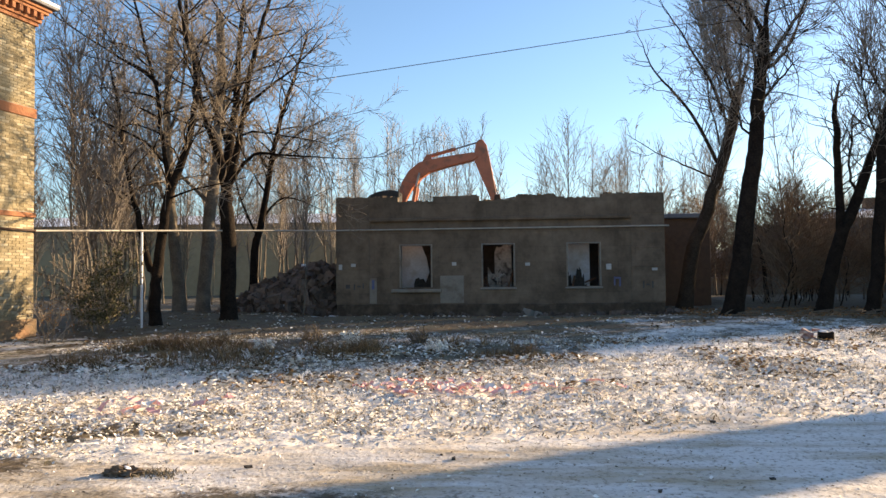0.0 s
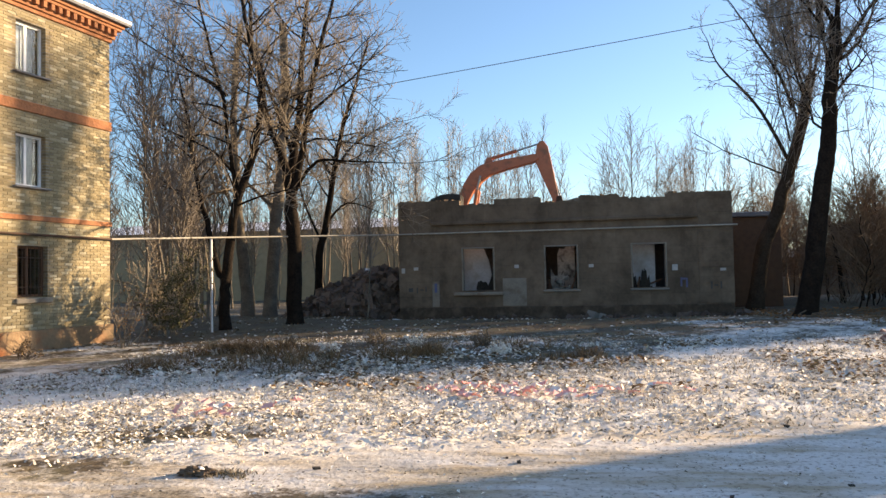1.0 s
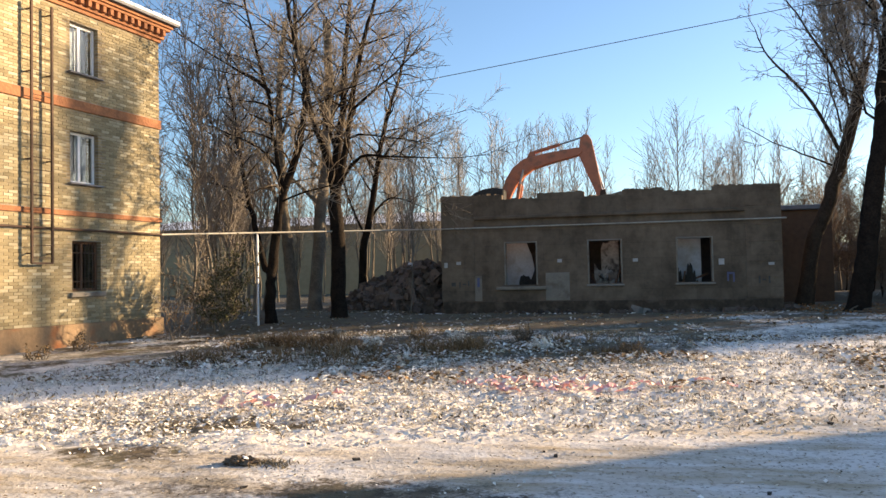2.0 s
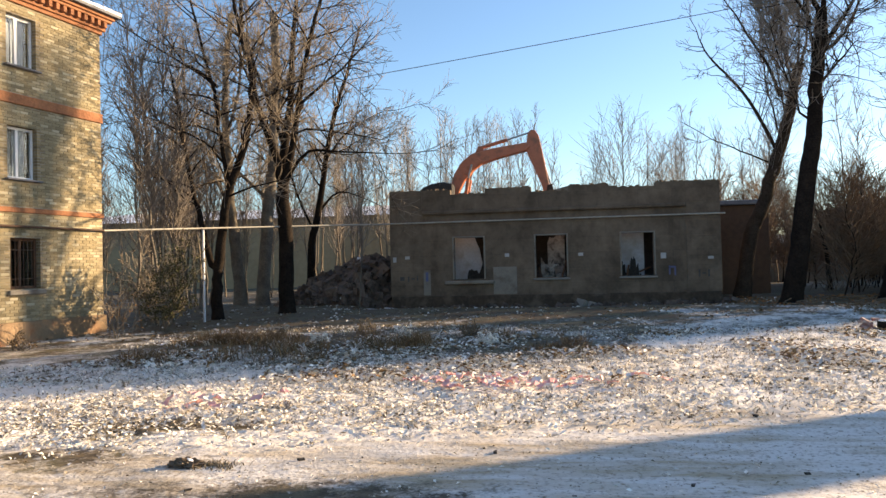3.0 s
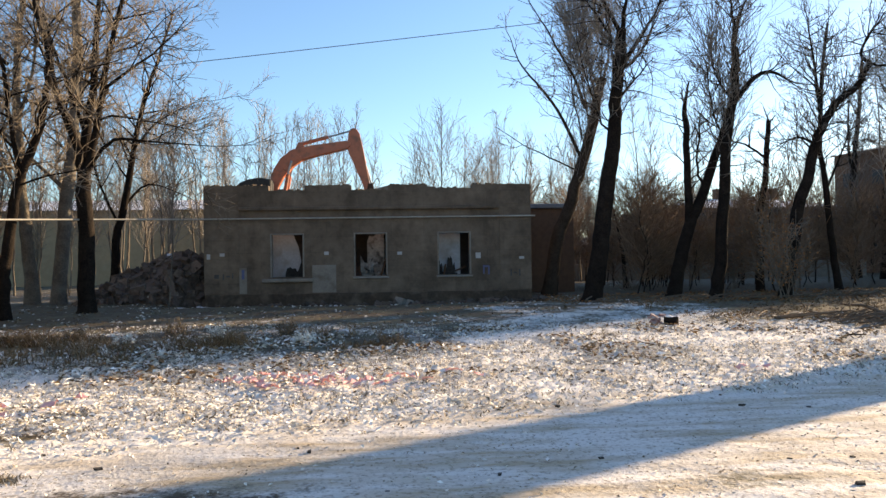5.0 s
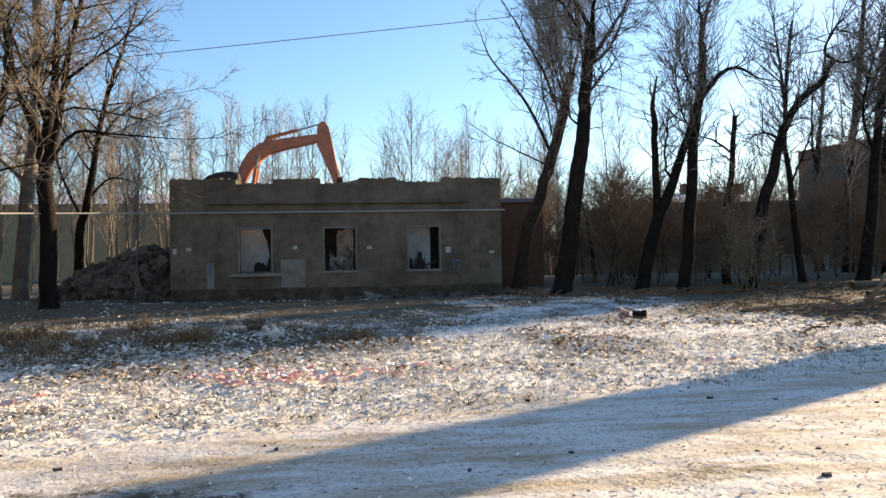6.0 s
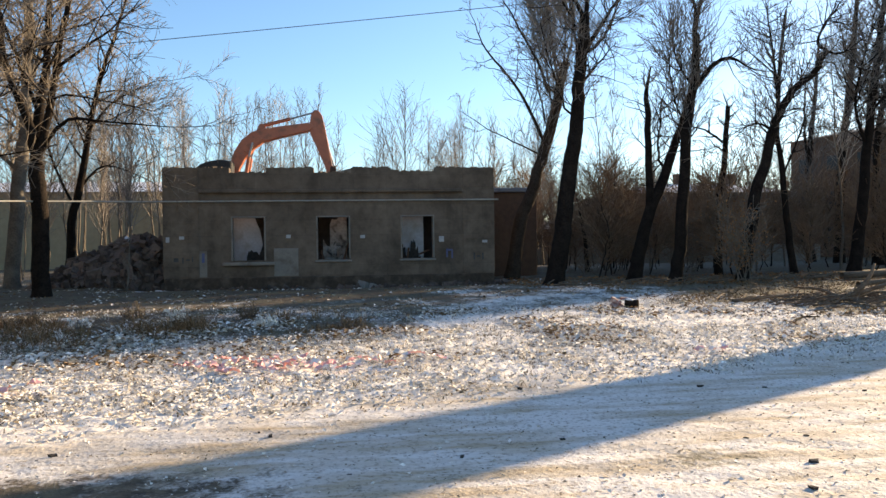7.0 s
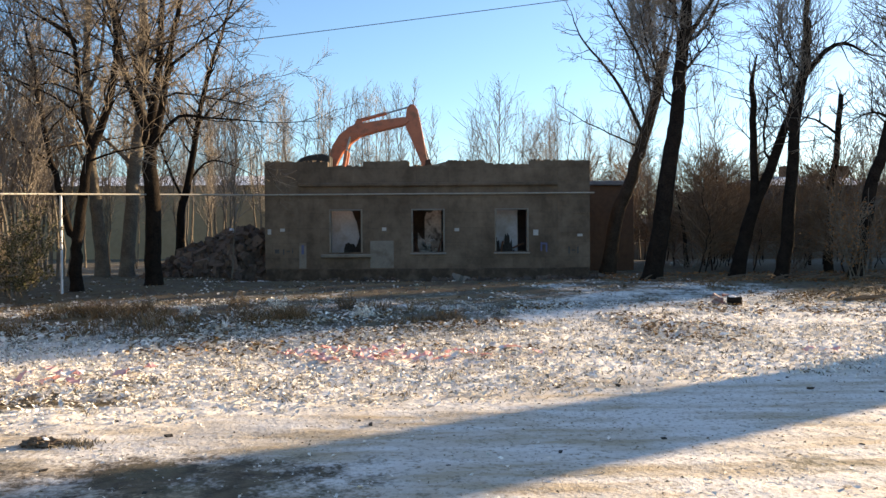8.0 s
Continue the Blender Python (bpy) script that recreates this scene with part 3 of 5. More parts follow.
for x, y, a in ((-6.8, 28.2, 12), (-6.2, 28.5, -20)):
    tagged(part("fallen_board", boxed(-0.55, -0.08, 0, 0.55, 0.08, 0.05, 0.01, pose(x, y, gz(x, y) + 0.03, 0, 4, a)), M_SNOW), "snow-covered board lying by the wall", "board", "fallen boards")
for x, s in ((0.95, 0.34), (1.3, 0.26), (0.6, 0.2)):
    bm = bmesh.new()
    rough_block(bm, (x, 28.55, gz(x, 28.5) + s * 0.45), (s * 1.2, s, s), (0.2, 0.3, x), rng, 0.12)
    tagged(part("masonry_block", bm, M_CONCRETE), "broken grey masonry block lying by the wall", "block", "loose blocks")


# ---- brown brick annex and yard wall behind ----
annex = thing("brick_annex", (7.4, 33.2, 0), "low dark brown brick annex behind the house", "building")
part("wall", boxed(-0.9, 0, -0.5, 1.5, 5, 3.62, 0.02), M_FARBRICK, annex)
part("roof", boxed(-1.1, -0.2, 3.622, 1.6, 5.2, 3.82, 0.03), M_ROOFSHEET, annex)
fence = thing("concrete_fence", (6.5, 50, 0), "long grey concrete panel fence", "fence")
for k in range(13):
    x = k * 2.1
    part("fence_panel", boxed(x + 0.06, 0.03, -0.5, x + 2.04, 0.13, 0.98, 0.02), M_FENCE, fence)
    part("fence_post", boxed(x - 0.055, 0, -0.5, x + 0.055, 0.16, 1.06, 0.02), M_FENCE, fence)


# ---- gas pipe ----
def tube(name, points, radius, material_, parent=None, sides=8):
    """One continuous round tube along the points."""
    pts = [Vector(p) for p in points]
    verts, faces = [], []
    for i, p in enumerate(pts):
        d = (pts[min(i + 1, len(pts) - 1)] - pts[max(i - 1, 0)]).normalized()
        u = d.cross(Vector((0, 0, 1))).normalized()
        v = u.cross(d)
        for k in range(sides):
            a = 2 * math.pi * k / sides
            verts.append(p + (u * math.cos(a) + v * math.sin(a)) * radius)
        if i:
            b = (i - 1) * sides
            faces += [(b + k, b + (k + 1) % sides, b + sides + (k + 1) % sides, b + sides + k) for k in range(sides)]
    return link_mesh(name, verts, faces, material_, parent, smooth=True)


HOUSE_AT, HOUSE_TURN = (-12.75, 19.2), 80.6
house_way = Vector((math.cos(radians(HOUSE_TURN)), math.sin(radians(HOUSE_TURN)), 0))
house_out = Vector((house_way.y, -house_way.x, 0))
corner = Vector((HOUSE_AT[0], HOUSE_AT[1], 0))
pipe_a = corner - house_way * 22 + house_out * 0.10 + Vector((0, 0, 2.58))
pipe_b = corner + house_out * 0.10 + Vector((0, 0, 2.58))
gas = thing("gas_pipe", (0, 0, 0), "thin pale painted gas pipe along the walls and across the yard", "pipe")
tube("wall_run", [pipe_a, pipe_b - house_way * 0.05], 0.030, M_RUST, gas)
tube("pipe_run", [pipe_b - house_way * 0.05, pipe_b, (HX0 - 0.15, HY - 0.12, 3.05), (HX1 + 0.17, HY - 0.12, 3.06)], 0.030, M_PIPE, gas)
for x in (-5.6, -3.3, -1.0, 1.3, 3.6, 5.8):
    part("pipe_bracket", boxed(x - 0.02, HY - 0.16, 3.0, x + 0.02, HY - 0.036, 3.03), M_RUST, gas)
bm = rod(bmesh.new(), (-10.99, 21.89, gz(-10.99, 21.89) - 0.3), (-10.99, 21.89, 2.67), 0.036, sides=12)
tagged(part("pipe_support", bm, M_WHITE), "slim pale steel post carrying the gas pipe", "post")


# ---- brick apartment house ----
flats = thing("apartment_house", (HOUSE_AT[0], HOUSE_AT[1], 0), "three-storey yellow brick apartment house with red brick bands", "building", rz=HOUSE_TURN)
EAVE = 8.40
FLAT_WINDOWS = [(-3.15, -2.22, 1.02, 2.30), (-3.20, -2.28, 3.78, 5.10), (-3.20, -2.28, 6.62, 7.92)]
columns = [0.0, -5.2, -10.4, -15.6]


def flats_wall():
    xs, zs = {-22.0, 0.0}, {0.2, EAVE}
    holes = []
    for dx in columns:
        for a, b, c, d in FLAT_WINDOWS:
            holes.append((a + dx, b + dx, c, d))
            xs |= {a + dx, b + dx}
            zs |= {c, d}
    xs, zs = sorted(xs), sorted(zs)

    def solid(i, k):
        x, z = (xs[i] + xs[i + 1]) / 2, (zs[k] + zs[k + 1]) / 2
        return not any(a < x < b and c < z < d for a, b, c, d in holes)
    verts, faces = plate_with_holes(xs, zs, solid, 0, 0.5)
    link_mesh("facade", verts, faces, M_YELLOW_BRICK, flats)
    part("end_wall", boxed(-0.5, 0.502, 0.2, -0.001, 12, EAVE), M_YELLOW_BRICK, flats)
    part("back_wall", boxed(-22, 11.5, 0.2, -0.502, 12, EAVE), M_YELLOW_BRICK, flats)
    part("plinth", boxed(-22, -0.07, -0.9, 0.07, 12, 0.198, 0.02), M_PLINTH, flats, "stained reddish brick plinth")
    part("room_wall", boxed(-22, 3.0, 0.2, -0.5, 3.1, EAVE), M_ROOM_SHADE, flats)
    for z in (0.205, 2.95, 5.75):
        part("floor_slab", boxed(-21.9, 0.502, z, -0.51, 2.99, z + 0.2), M_ROOM_SHADE, flats)


flats_wall()
for z0, z1 in ((2.93, 3.06), (5.65, 5.91)):
    part("brick_band", boxed(-22, -0.045, z0, 0.045, -0.003, z1, 0.012), M_RED_BRICK, flats, "projecting red brick band")
    part("brick_band", boxed(-0.001, -0.003, z0, 0.045, 12, z1, 0.012), M_RED_BRICK, flats)
for k, (z0, z1, d) in enumerate(((8.20, 8.30, 0.06), (8.30, 8.38, 0.12), (8.55, 8.63, 0.24), (8.63, 8.72, 0.30))):
    part("cornice_course", boxed(-22, -d, z0, d, 0.3, z1 - 0.002, 0.01), M_RED_BRICK, flats, "corbelled red brick cornice")
    part("cornice_course", boxed(-0.3, 0.302, z0, d, 12, z1 - 0.002, 0.01), M_RED_BRICK, flats)
part("cornice_back", boxed(-22, -0.11, 8.382, 0.11, 0.3, 8.548), M_RED_BRICK, flats)
dentil = boxed(-0.06, -0.11, 8.384, 0.06, 0.0, 8.546, 0.008)
first = part("dentil", dentil, M_RED_BRICK, flats)
first.location = (0.0, -0.12, 0)
for k in range(1, 70):
    ob = new("dentil", first.data)
    ob.parent = flats
    ob.location = (-0.25 * k, -0.12, 0)
part("roof_edge", boxed(-22, -0.42, 8.72, 0.42, 12.3, 8.80, 0.01), M_ROOFSHEET, flats, "sheet metal eave")
bm = bmesh.new()
for k in range(60):
    x = -22 + 0.375 * k
    box(bm, x, -0.40 + 0.03 * rng.random(), 8.80, x + 0.374, 12.2, 8.90 + 0.05 * rng.random(), 0.02)
part("roof_snow", bm, M_SNOW, flats, "snow lying on the eave")


def flat_window(x0, x1, z0, z1, barred):
    frame_mat = M_BROWN if barred else M_WHITE
    win = part("window", boxed(x0 + 0.002, 0.14, z0 + 0.002, x0 + 0.07, 0.21, z1 - 0.002, 0.006), frame_mat, flats,
               "brown wooden window behind an iron grille" if barred else "white plastic window")
    mid = x0 + (x1 - x0) * 0.45
    for a, b, c, d in ((x1 - 0.07, x1 - 0.002, z0 + 0.002, z1 - 0.002), (mid - 0.045, mid + 0.045, z0 + 0.07, z1 - 0.07),
                       (x0 + 0.07, x1 - 0.07, z0 + 0.002, z0 + 0.07), (x0 + 0.07, x1 - 0.07, z1 - 0.07, z1 - 0.002)):
        part("frame_bar", boxed(a, 0.14, c, b, 0.21, d, 0.006), frame_mat, win)
    for a, b in ((x0 + 0.07, mid - 0.045), (mid + 0.045, x1 - 0.07)):
        pane = part("pane", boxed(a, 0.17, z0 + 0.07, b, 0.176, z1 - 0.07), M_GLASS, win)
        pane.visible_shadow = False
    if barred:
        for k in range(7):
            x = x0 + 0.08 + (x1 - x0 - 0.16) * k / 6
            part("grille_bar", rod(bmesh.new(), (x, 0.07, z0 + 0.03), (x, 0.07, z1 - 0.03), 0.01, sides=6), M_RUST, win)
        for z in (z0 + 0.25, z1 - 0.3):
            part("grille_bar", rod(bmesh.new(), (x0 + 0.02, 0.07, z), (x1 - 0.02, 0.07, z), 0.01, sides=6), M_RUST, win)
        part("sill", boxed(x0 - 0.10, -0.10, z0 - 0.15, x1 + 0.10, -0.003, z0 - 0.03, 0.015), M_PALE, win, "thick whitewashed sill")
    else:
        bm = bmesh.new()
        for k in range(8):
            a = x0 + 0.05 + (x1 - x0 - 0.1) * k / 8
            box(bm, a, 0.36 + 0.03 * (k % 2), z0 + 0.05, a + (x1 - x0 - 0.1) / 8 - 0.002, 0.38 + 0.03 * (k % 2), z1 - 0.03)
        part("curtain", bm, M_CURTAIN, win, "grey net curtain")
        part("sill", boxed(x0 - 0.08, -0.12, z0 - 0.05, x1 + 0.08, 0.13, z0 - 0.004, 0.008), M_ROOFSHEET, win, "sheet metal sill")


for dx in columns:
    for n, (a, b, c, d) in enumerate(FLAT_WINDOWS):
        flat_window(a + dx, b + dx, c, d, n == 0)
ladder = thing("fire_ladder", (HOUSE_AT[0], HOUSE_AT[1], 0), "rusty iron fire ladder fixed to the brick wall", "ladder", rz=HOUSE_TURN)
for x in (-4.50, -3.92):
    part("rail", boxed(x - 0.025, -0.22, 1.72, x + 0.025, -0.17, 8.0), M_RUST, ladder)
for k in range(21):
    z = 1.85 + 0.3 * k
    part("rung", rod(bmesh.new(), (-4.5, -0.195, z), (-3.92, -0.195, z), 0.011, sides=6), M_RUST, ladder)
for z in (1.95, 4.2, 6.3, 7.8):
    for x in (-4.50, -3.92):
        part("bracket", boxed(x - 0.015, -0.19, z - 0.015, x + 0.015, -0.002, z + 0.015), M_RUST, ladder)
part("stay", boxed(-4.5, -0.23, 1.70, -3.92, -0.16, 1.74), M_RUST, ladder)


# ---- far buildings ----
def far_house(name, at, rz, length, depth, eave, ridge, wall, roof, label, cols, rows, chimneys=()):
    h = thing(name, (at[0], at[1], 0), label, "building", "far buildings", rz=rz)
    part("wall", boxed(0, 0, -1.0, length, depth, eave), wall, h)
    bm = bmesh.new()
    pts = [(-0.4, -0.4, eave), (length + 0.4, -0.4, eave), (length + 0.4, depth + 0.4, eave), (-0.4, depth + 0.4, eave),
           (min(depth / 2, length / 3), depth / 2, ridge), (length - min(depth / 2, length / 3), depth / 2, ridge)]
    vs = [bm.verts.new(p) for p in pts]
    for f in ((0, 1, 5, 4), (1, 2, 5), (2, 3, 4, 5), (3, 0, 4), (3, 2, 1, 0)):
        bm.faces.new([vs[i] for i in f])
    part("roof", bm, roof, h)
    for cx in chimneys:
        part("chimney", boxed(cx - 0.5, depth / 2 - 0.4, ridge - 1.4, cx + 0.5, depth / 2 + 0.4, ridge + 0.9), M_FARBRICK, h)
    for r in range(rows):
        for c in range(cols):
            x = length * (c + 0.5) / cols
            z = 1.0 + r * 2.9
            w = part("window", boxed(x - 0.65, -0.04, z, x + 0.65, -0.004, z + 1.4), M_BROWN, h)
            part("pane", boxed(x - 0.55, -0.052, z + 0.1, x + 0.55, -0.044, z + 1.3), M_BLACK, w)
    return h


far_house("long_low_building", (-47, 62), 0, 41, 12, 5.75, 7.0, M_FARWALL, M_SNOW, "long olive-grey building with snow on its roof", 0, 0)
far_house("brick_house", (23.6, 62), 0, 16.5, 11, 5.45, 6.6, M_FARBRICK, M_SNOW, "dark brick two-storey house with snow on the hipped roof", 6, 2, (7.6, 12.5))
far_house("brick_block", (38.9, 62), -78, 15, 11, 9.7, 10.9, M_FARBRICK, M_ROOFSHEET, "dark brick three-storey block behind the trees", 5, 3, (7.0,))
# unseen brick tower, added only to cast the shadow band over the road
kiosk = thing("transformer_kiosk", (21.06, 17.32, 0), "tall narrow unseen brick tower added to cast the road's shadow band", "kiosk", rz=31.3)
part("wall", boxed(-0.88, -0.88, -0.6, 0.88, 0.88, 8.3, 0.02), M_FARBRICK, kiosk)
part("roof", boxed(-0.93, -0.9, 8.302, 0.93, 0.9, 8.55, 0.04), M_ROOFSHEET, kiosk)
part("door", boxed(-0.925, -0.45, -0.2, -0.884, 0.45, 1.8, 0.01), M_RUST, kiosk, "rusty steel door")

far_house("far_shed", (3, 74), 0, 30, 8, 2.7, 3.6, M_FARBRICK, M_ROOFSHEET, "low dark brick sheds on the far side of the fence", 0, 0)

# ---- overhead cable ----
CABLE = [Vector((-30 + 76 * k / 40, 26, 5.5 + 9.42 * k / 40 - 0.18 * math.sin(math.pi * k / 40))) for k in range(41)]
tagged(tube("overhead_cable", CABLE, 0.013, M_WIRE), "black overhead cable slung across the yard", "cable")
for x, top in ((-30, 6.2), (46, 15.4)):
    bm = rod(bmesh.new(), (x, 26.08, -0.6), (x, 26.08, top), 0.14, 0.10, 12)
    tagged(part("cable_pole", bm, M_BARK_PALE), "grey wooden pole carrying the cable", "pole", "cable poles")


# ---- excavator behind the house ----
def prism(outline, y0, y1, bevel=0.0):
    """A side outline in x and z, given thickness."""
    bm = bmesh.new()
    a = [bm.verts.new((x, y0, z)) for x, z in outline]
    b = [bm.verts.new((x, y1, z)) for x, z in outline]
    bm.faces.new(a)
    bm.faces.new(list(reversed(b)))
    n = len(outline)
    for i in range(n):
        bm.faces.new((a[i], b[i], b[(i + 1) % n], a[(i + 1) % n]))
    bmesh.ops.recalc_face_normals(bm, faces=bm.faces)
    if bevel:
        bmesh.ops.bevel(bm, geom=bm.edges[:], offset=bevel, segments=1, affect="EDGES")
    return bm


EX, EY, EZ = -5.4, 36.0, 2.05
digger = thing("excavator", (EX, EY, EZ), "orange crawler excavator standing on the rubble behind the house", "excavator")
for y0, y1 in ((-1.45, -0.9), (0.9, 1.45)):
    track = part("track", prism([(-2.0, 0.25), (-1.8, 0.02), (1.8, 0.02), (2.0, 0.25), (2.0, 0.6), (1.8, 0.82), (-1.8, 0.82), (-2.0, 0.6)], y0, y1, 0.03), M_BLACK, digger, "black crawler track")
    for k in range(14):
        part("track_shoe", boxed(-1.78 + 0.26 * k, y0 - 0.03, -0.03, -1.56 + 0.26 * k, y1 + 0.03, 0.018), M_RUST, track)
part("turntable", rod(bmesh.new(), (0, 0, 0.82), (0, 0, 1.1), 0.8, sides=20), M_BLACK, digger)
part("upper_body", boxed(-1.8, -1.35, 1.1, 0.9, 1.35, 2.35, 0.08), M_ORANGE, digger, "orange engine deck")
part("counterweight", prism([(-2.25, 1.15), (-1.8, 1.15), (-1.8, 2.6), (-2.05, 2.5), (-2.25, 2.2)], -1.3, 1.3, 0.06), M_BLACK, digger)
cab = part("cab", prism([(-0.8, 2.36), (0.3, 2.36), (0.35, 2.8), (0.2, 3.02), (-0.55, 3.08), (-0.8, 2.95)], 0.3, 1.3, 0.05), M_BLACK, digger, "dark cab with a rounded roof")
part("engine_hood", prism([(-1.0, 2.36), (0.62, 2.36), (0.66, 3.14), (0.2, 3.24), (-0.35, 3.17), (-0.75, 3.02), (-0.92, 2.85)], -1.2, 0.25, 0.05), M_BLACK, digger, "dark rounded engine hood")
# boom, stick and their rams
part("boom", prism([(0.36, 2.6), (0.40, 3.03), (0.62, 3.71), (0.96, 4.24), (1.47, 4.64), (2.51, 4.86), (4.0, 5.06), (4.20, 5.04), (4.28, 4.84), (4.09, 4.68),
                    (2.78, 4.38), (1.95, 4.14), (1.56, 3.86), (1.12, 3.40), (0.86, 2.9), (0.80, 2.6)], -0.24, 0.24, 0.03), M_ORANGE, digger, "cranked orange boom")
part("boom_cheek", prism([(1.05, 3.75), (1.45, 4.25), (1.75, 4.45), (1.95, 4.28), (1.6, 3.95), (1.3, 3.55)], -0.27, 0.27, 0.01), M_ORANGE, digger)
part("stick", prism([(4.18, 5.50), (4.34, 5.68), (4.52, 5.66), (4.70, 5.40), (4.84, 4.75), (5.16, 2.95), (5.14, 2.45), (4.92, 2.4), (4.82, 2.95), (4.44, 3.85), (4.06, 4.78), (4.12, 5.1)], -0.18, 0.18, 0.025), M_ORANGE, digger, "orange stick hanging down")
for y in (-0.4, 0.4):
    ram = part("boom_ram", rod(bmesh.new(), (1.12, y, 2.3), (1.32, y, 3.45), 0.09, sides=12), M_ORANGE, digger)
    part("ram_rod", rod(bmesh.new(), (1.32, y, 3.45), (1.5, y, 4.1), 0.05, sides=10), M_STEEL, ram)
ram = part("stick_ram", rod(bmesh.new(), (1.88, 0, 4.93), (3.2, 0, 5.27), 0.085, sides=12), M_ORANGE, digger)
part("ram_rod", rod(bmesh.new(), (3.2, 0, 5.27), (4.32, 0, 5.58), 0.042, sides=10), M_STEEL, ram)
part("ram_bracket", prism([(1.62, 4.66), (2.1, 4.76), (1.97, 5.0), (1.8, 5.0)], -0.14, 0.14), M_ORANGE, digger)
ram = part("bucket_ram", rod(bmesh.new(), (4.66, 0, 5.1), (4.93, 0, 4.0), 0.07, sides=12), M_ORANGE, digger)
part("ram_rod", rod(bmesh.new(), (4.93, 0, 4.0), (5.22, 0, 3.0), 0.04, sides=10), M_STEEL, ram)
part("bucket_link", prism([(5.05, 3.02), (5.27, 3.05), (5.4, 2.5), (5.2, 2.35), (4.95, 2.45)], -0.22, 0.22, 0.02), M_RUST, digger)
part("bucket", prism([(4.9, 2.45), (5.4, 2.75), (6.0, 2.9), (6.3, 2.5), (6.15, 1.7), (5.5, 1.3), (5.0, 1.4), (5.4, 1.7), (5.3, 2.1)], -0.55, 0.55, 0.03), M_PALE, digger, "dusty steel bucket")
for k in range(4):
    part("bucket_tooth", boxed(4.86, -0.5 + 0.27 * k, 1.28, 5.12, -0.38 + 0.27 * k, 1.4, 0.02), M_STEEL, digger)


# ---- trees ----
class Wood:
    """Gathers tapered round limbs into one mesh."""

    def __init__(self):
        self.verts, self.faces = [], []

    def limb(self, pts, radii, sides):
        base = len(self.verts)
        n = len(pts)
        side = Vector((0.31, 0.95, 0.05))
        for i, p in enumerate(pts):
            d = (pts[min(i + 1, n - 1)] - pts[max(i - 1, 0)]).normalized()
            u = d.cross(side)
            if u.length < 1e-4:
                u = d.cross(Vector((1, 0, 0)))
            u.normalize()
            v = d.cross(u)
            for k in range(sides):
                a = 2 * math.pi * k / sides
                self.verts.append(p + (u * math.cos(a) + v * math.sin(a)) * radii[i])
        for i in range(n - 1):
            for k in range(sides):
                a, b = base + i * sides + k, base + i * sides + (k + 1) % sides
                self.faces.append((a, b, b + sides, a + sides))
        self.faces.append(tuple(base + (n - 1) * sides + k for k in range(sides)))


def smooth_path(pts, per):
    """A Catmull-Rom way through the points."""
    out = []
    n = len(pts)
    for i in range(n - 1):
        p0, p1, p2, p3 = pts[max(i - 1, 0)], pts[i], pts[i + 1], pts[min(i + 2, n - 1)]
        for k in range(per):
            t = k / per
            out.append(0.5 * ((2 * p1) + (p2 - p0) * t + (2 * p0 - 5 * p1 + 4 * p2 - p3) * t * t + (3 * p1 - p0 - 3 * p2 + p3) * t ** 3))
    out.append(pts[-1].copy())
    return out


def sprout(wood, rng, start, way, length, radius, level, lift, wobble, thin=0.0075, heavy=None, many=1.0):
    """A branch that wanders from its start and bears smaller ones; the stoutest go into heavy."""
    n = 6 if level >= 2 else (4 if level == 1 else 2)
    pts, radii = [start.copy()], [radius]
    p, d = start.copy(), way.normalized()
    for i in range(n):
        d = (d + Vector((rng.gauss(0, wobble), rng.gauss(0, wobble), rng.gauss(0, wobble) + lift))).normalized()
        p = p + d * (length / n)
        pts.append(p.copy())
        radii.append(max(thin, radius * (1 - 0.72 * (i + 1) / n)))
    (heavy if heavy and level >= 2 else wood).limb(pts, radii, 4 if level >= 2 else 3)
    if level == 0:
        return
    count = max(2, int(many * length * (3.3 if level >= 2 else 6.0)))
    for c in range(count):
        u = rng.uniform(0.18, 1.0) * n
        i = min(int(u), n - 1)
        at = pts[i].lerp(pts[i + 1], u - i)
        main = (pts[i + 1] - pts[i]).normalized()
        off = Vector((rng.gauss(0, 1), rng.gauss(0, 1), rng.gauss(0, 1)))
        off = (off - main * off.dot(main)).normalized()
        spread = rng.uniform(0.55, 1.25)
        sprout(wood, rng, at, main + off * spread, length * rng.uniform(0.3, 0.55), max(thin * 1.1, radii[i] * 0.6), level - 1, lift, wobble, thin, heavy, many)


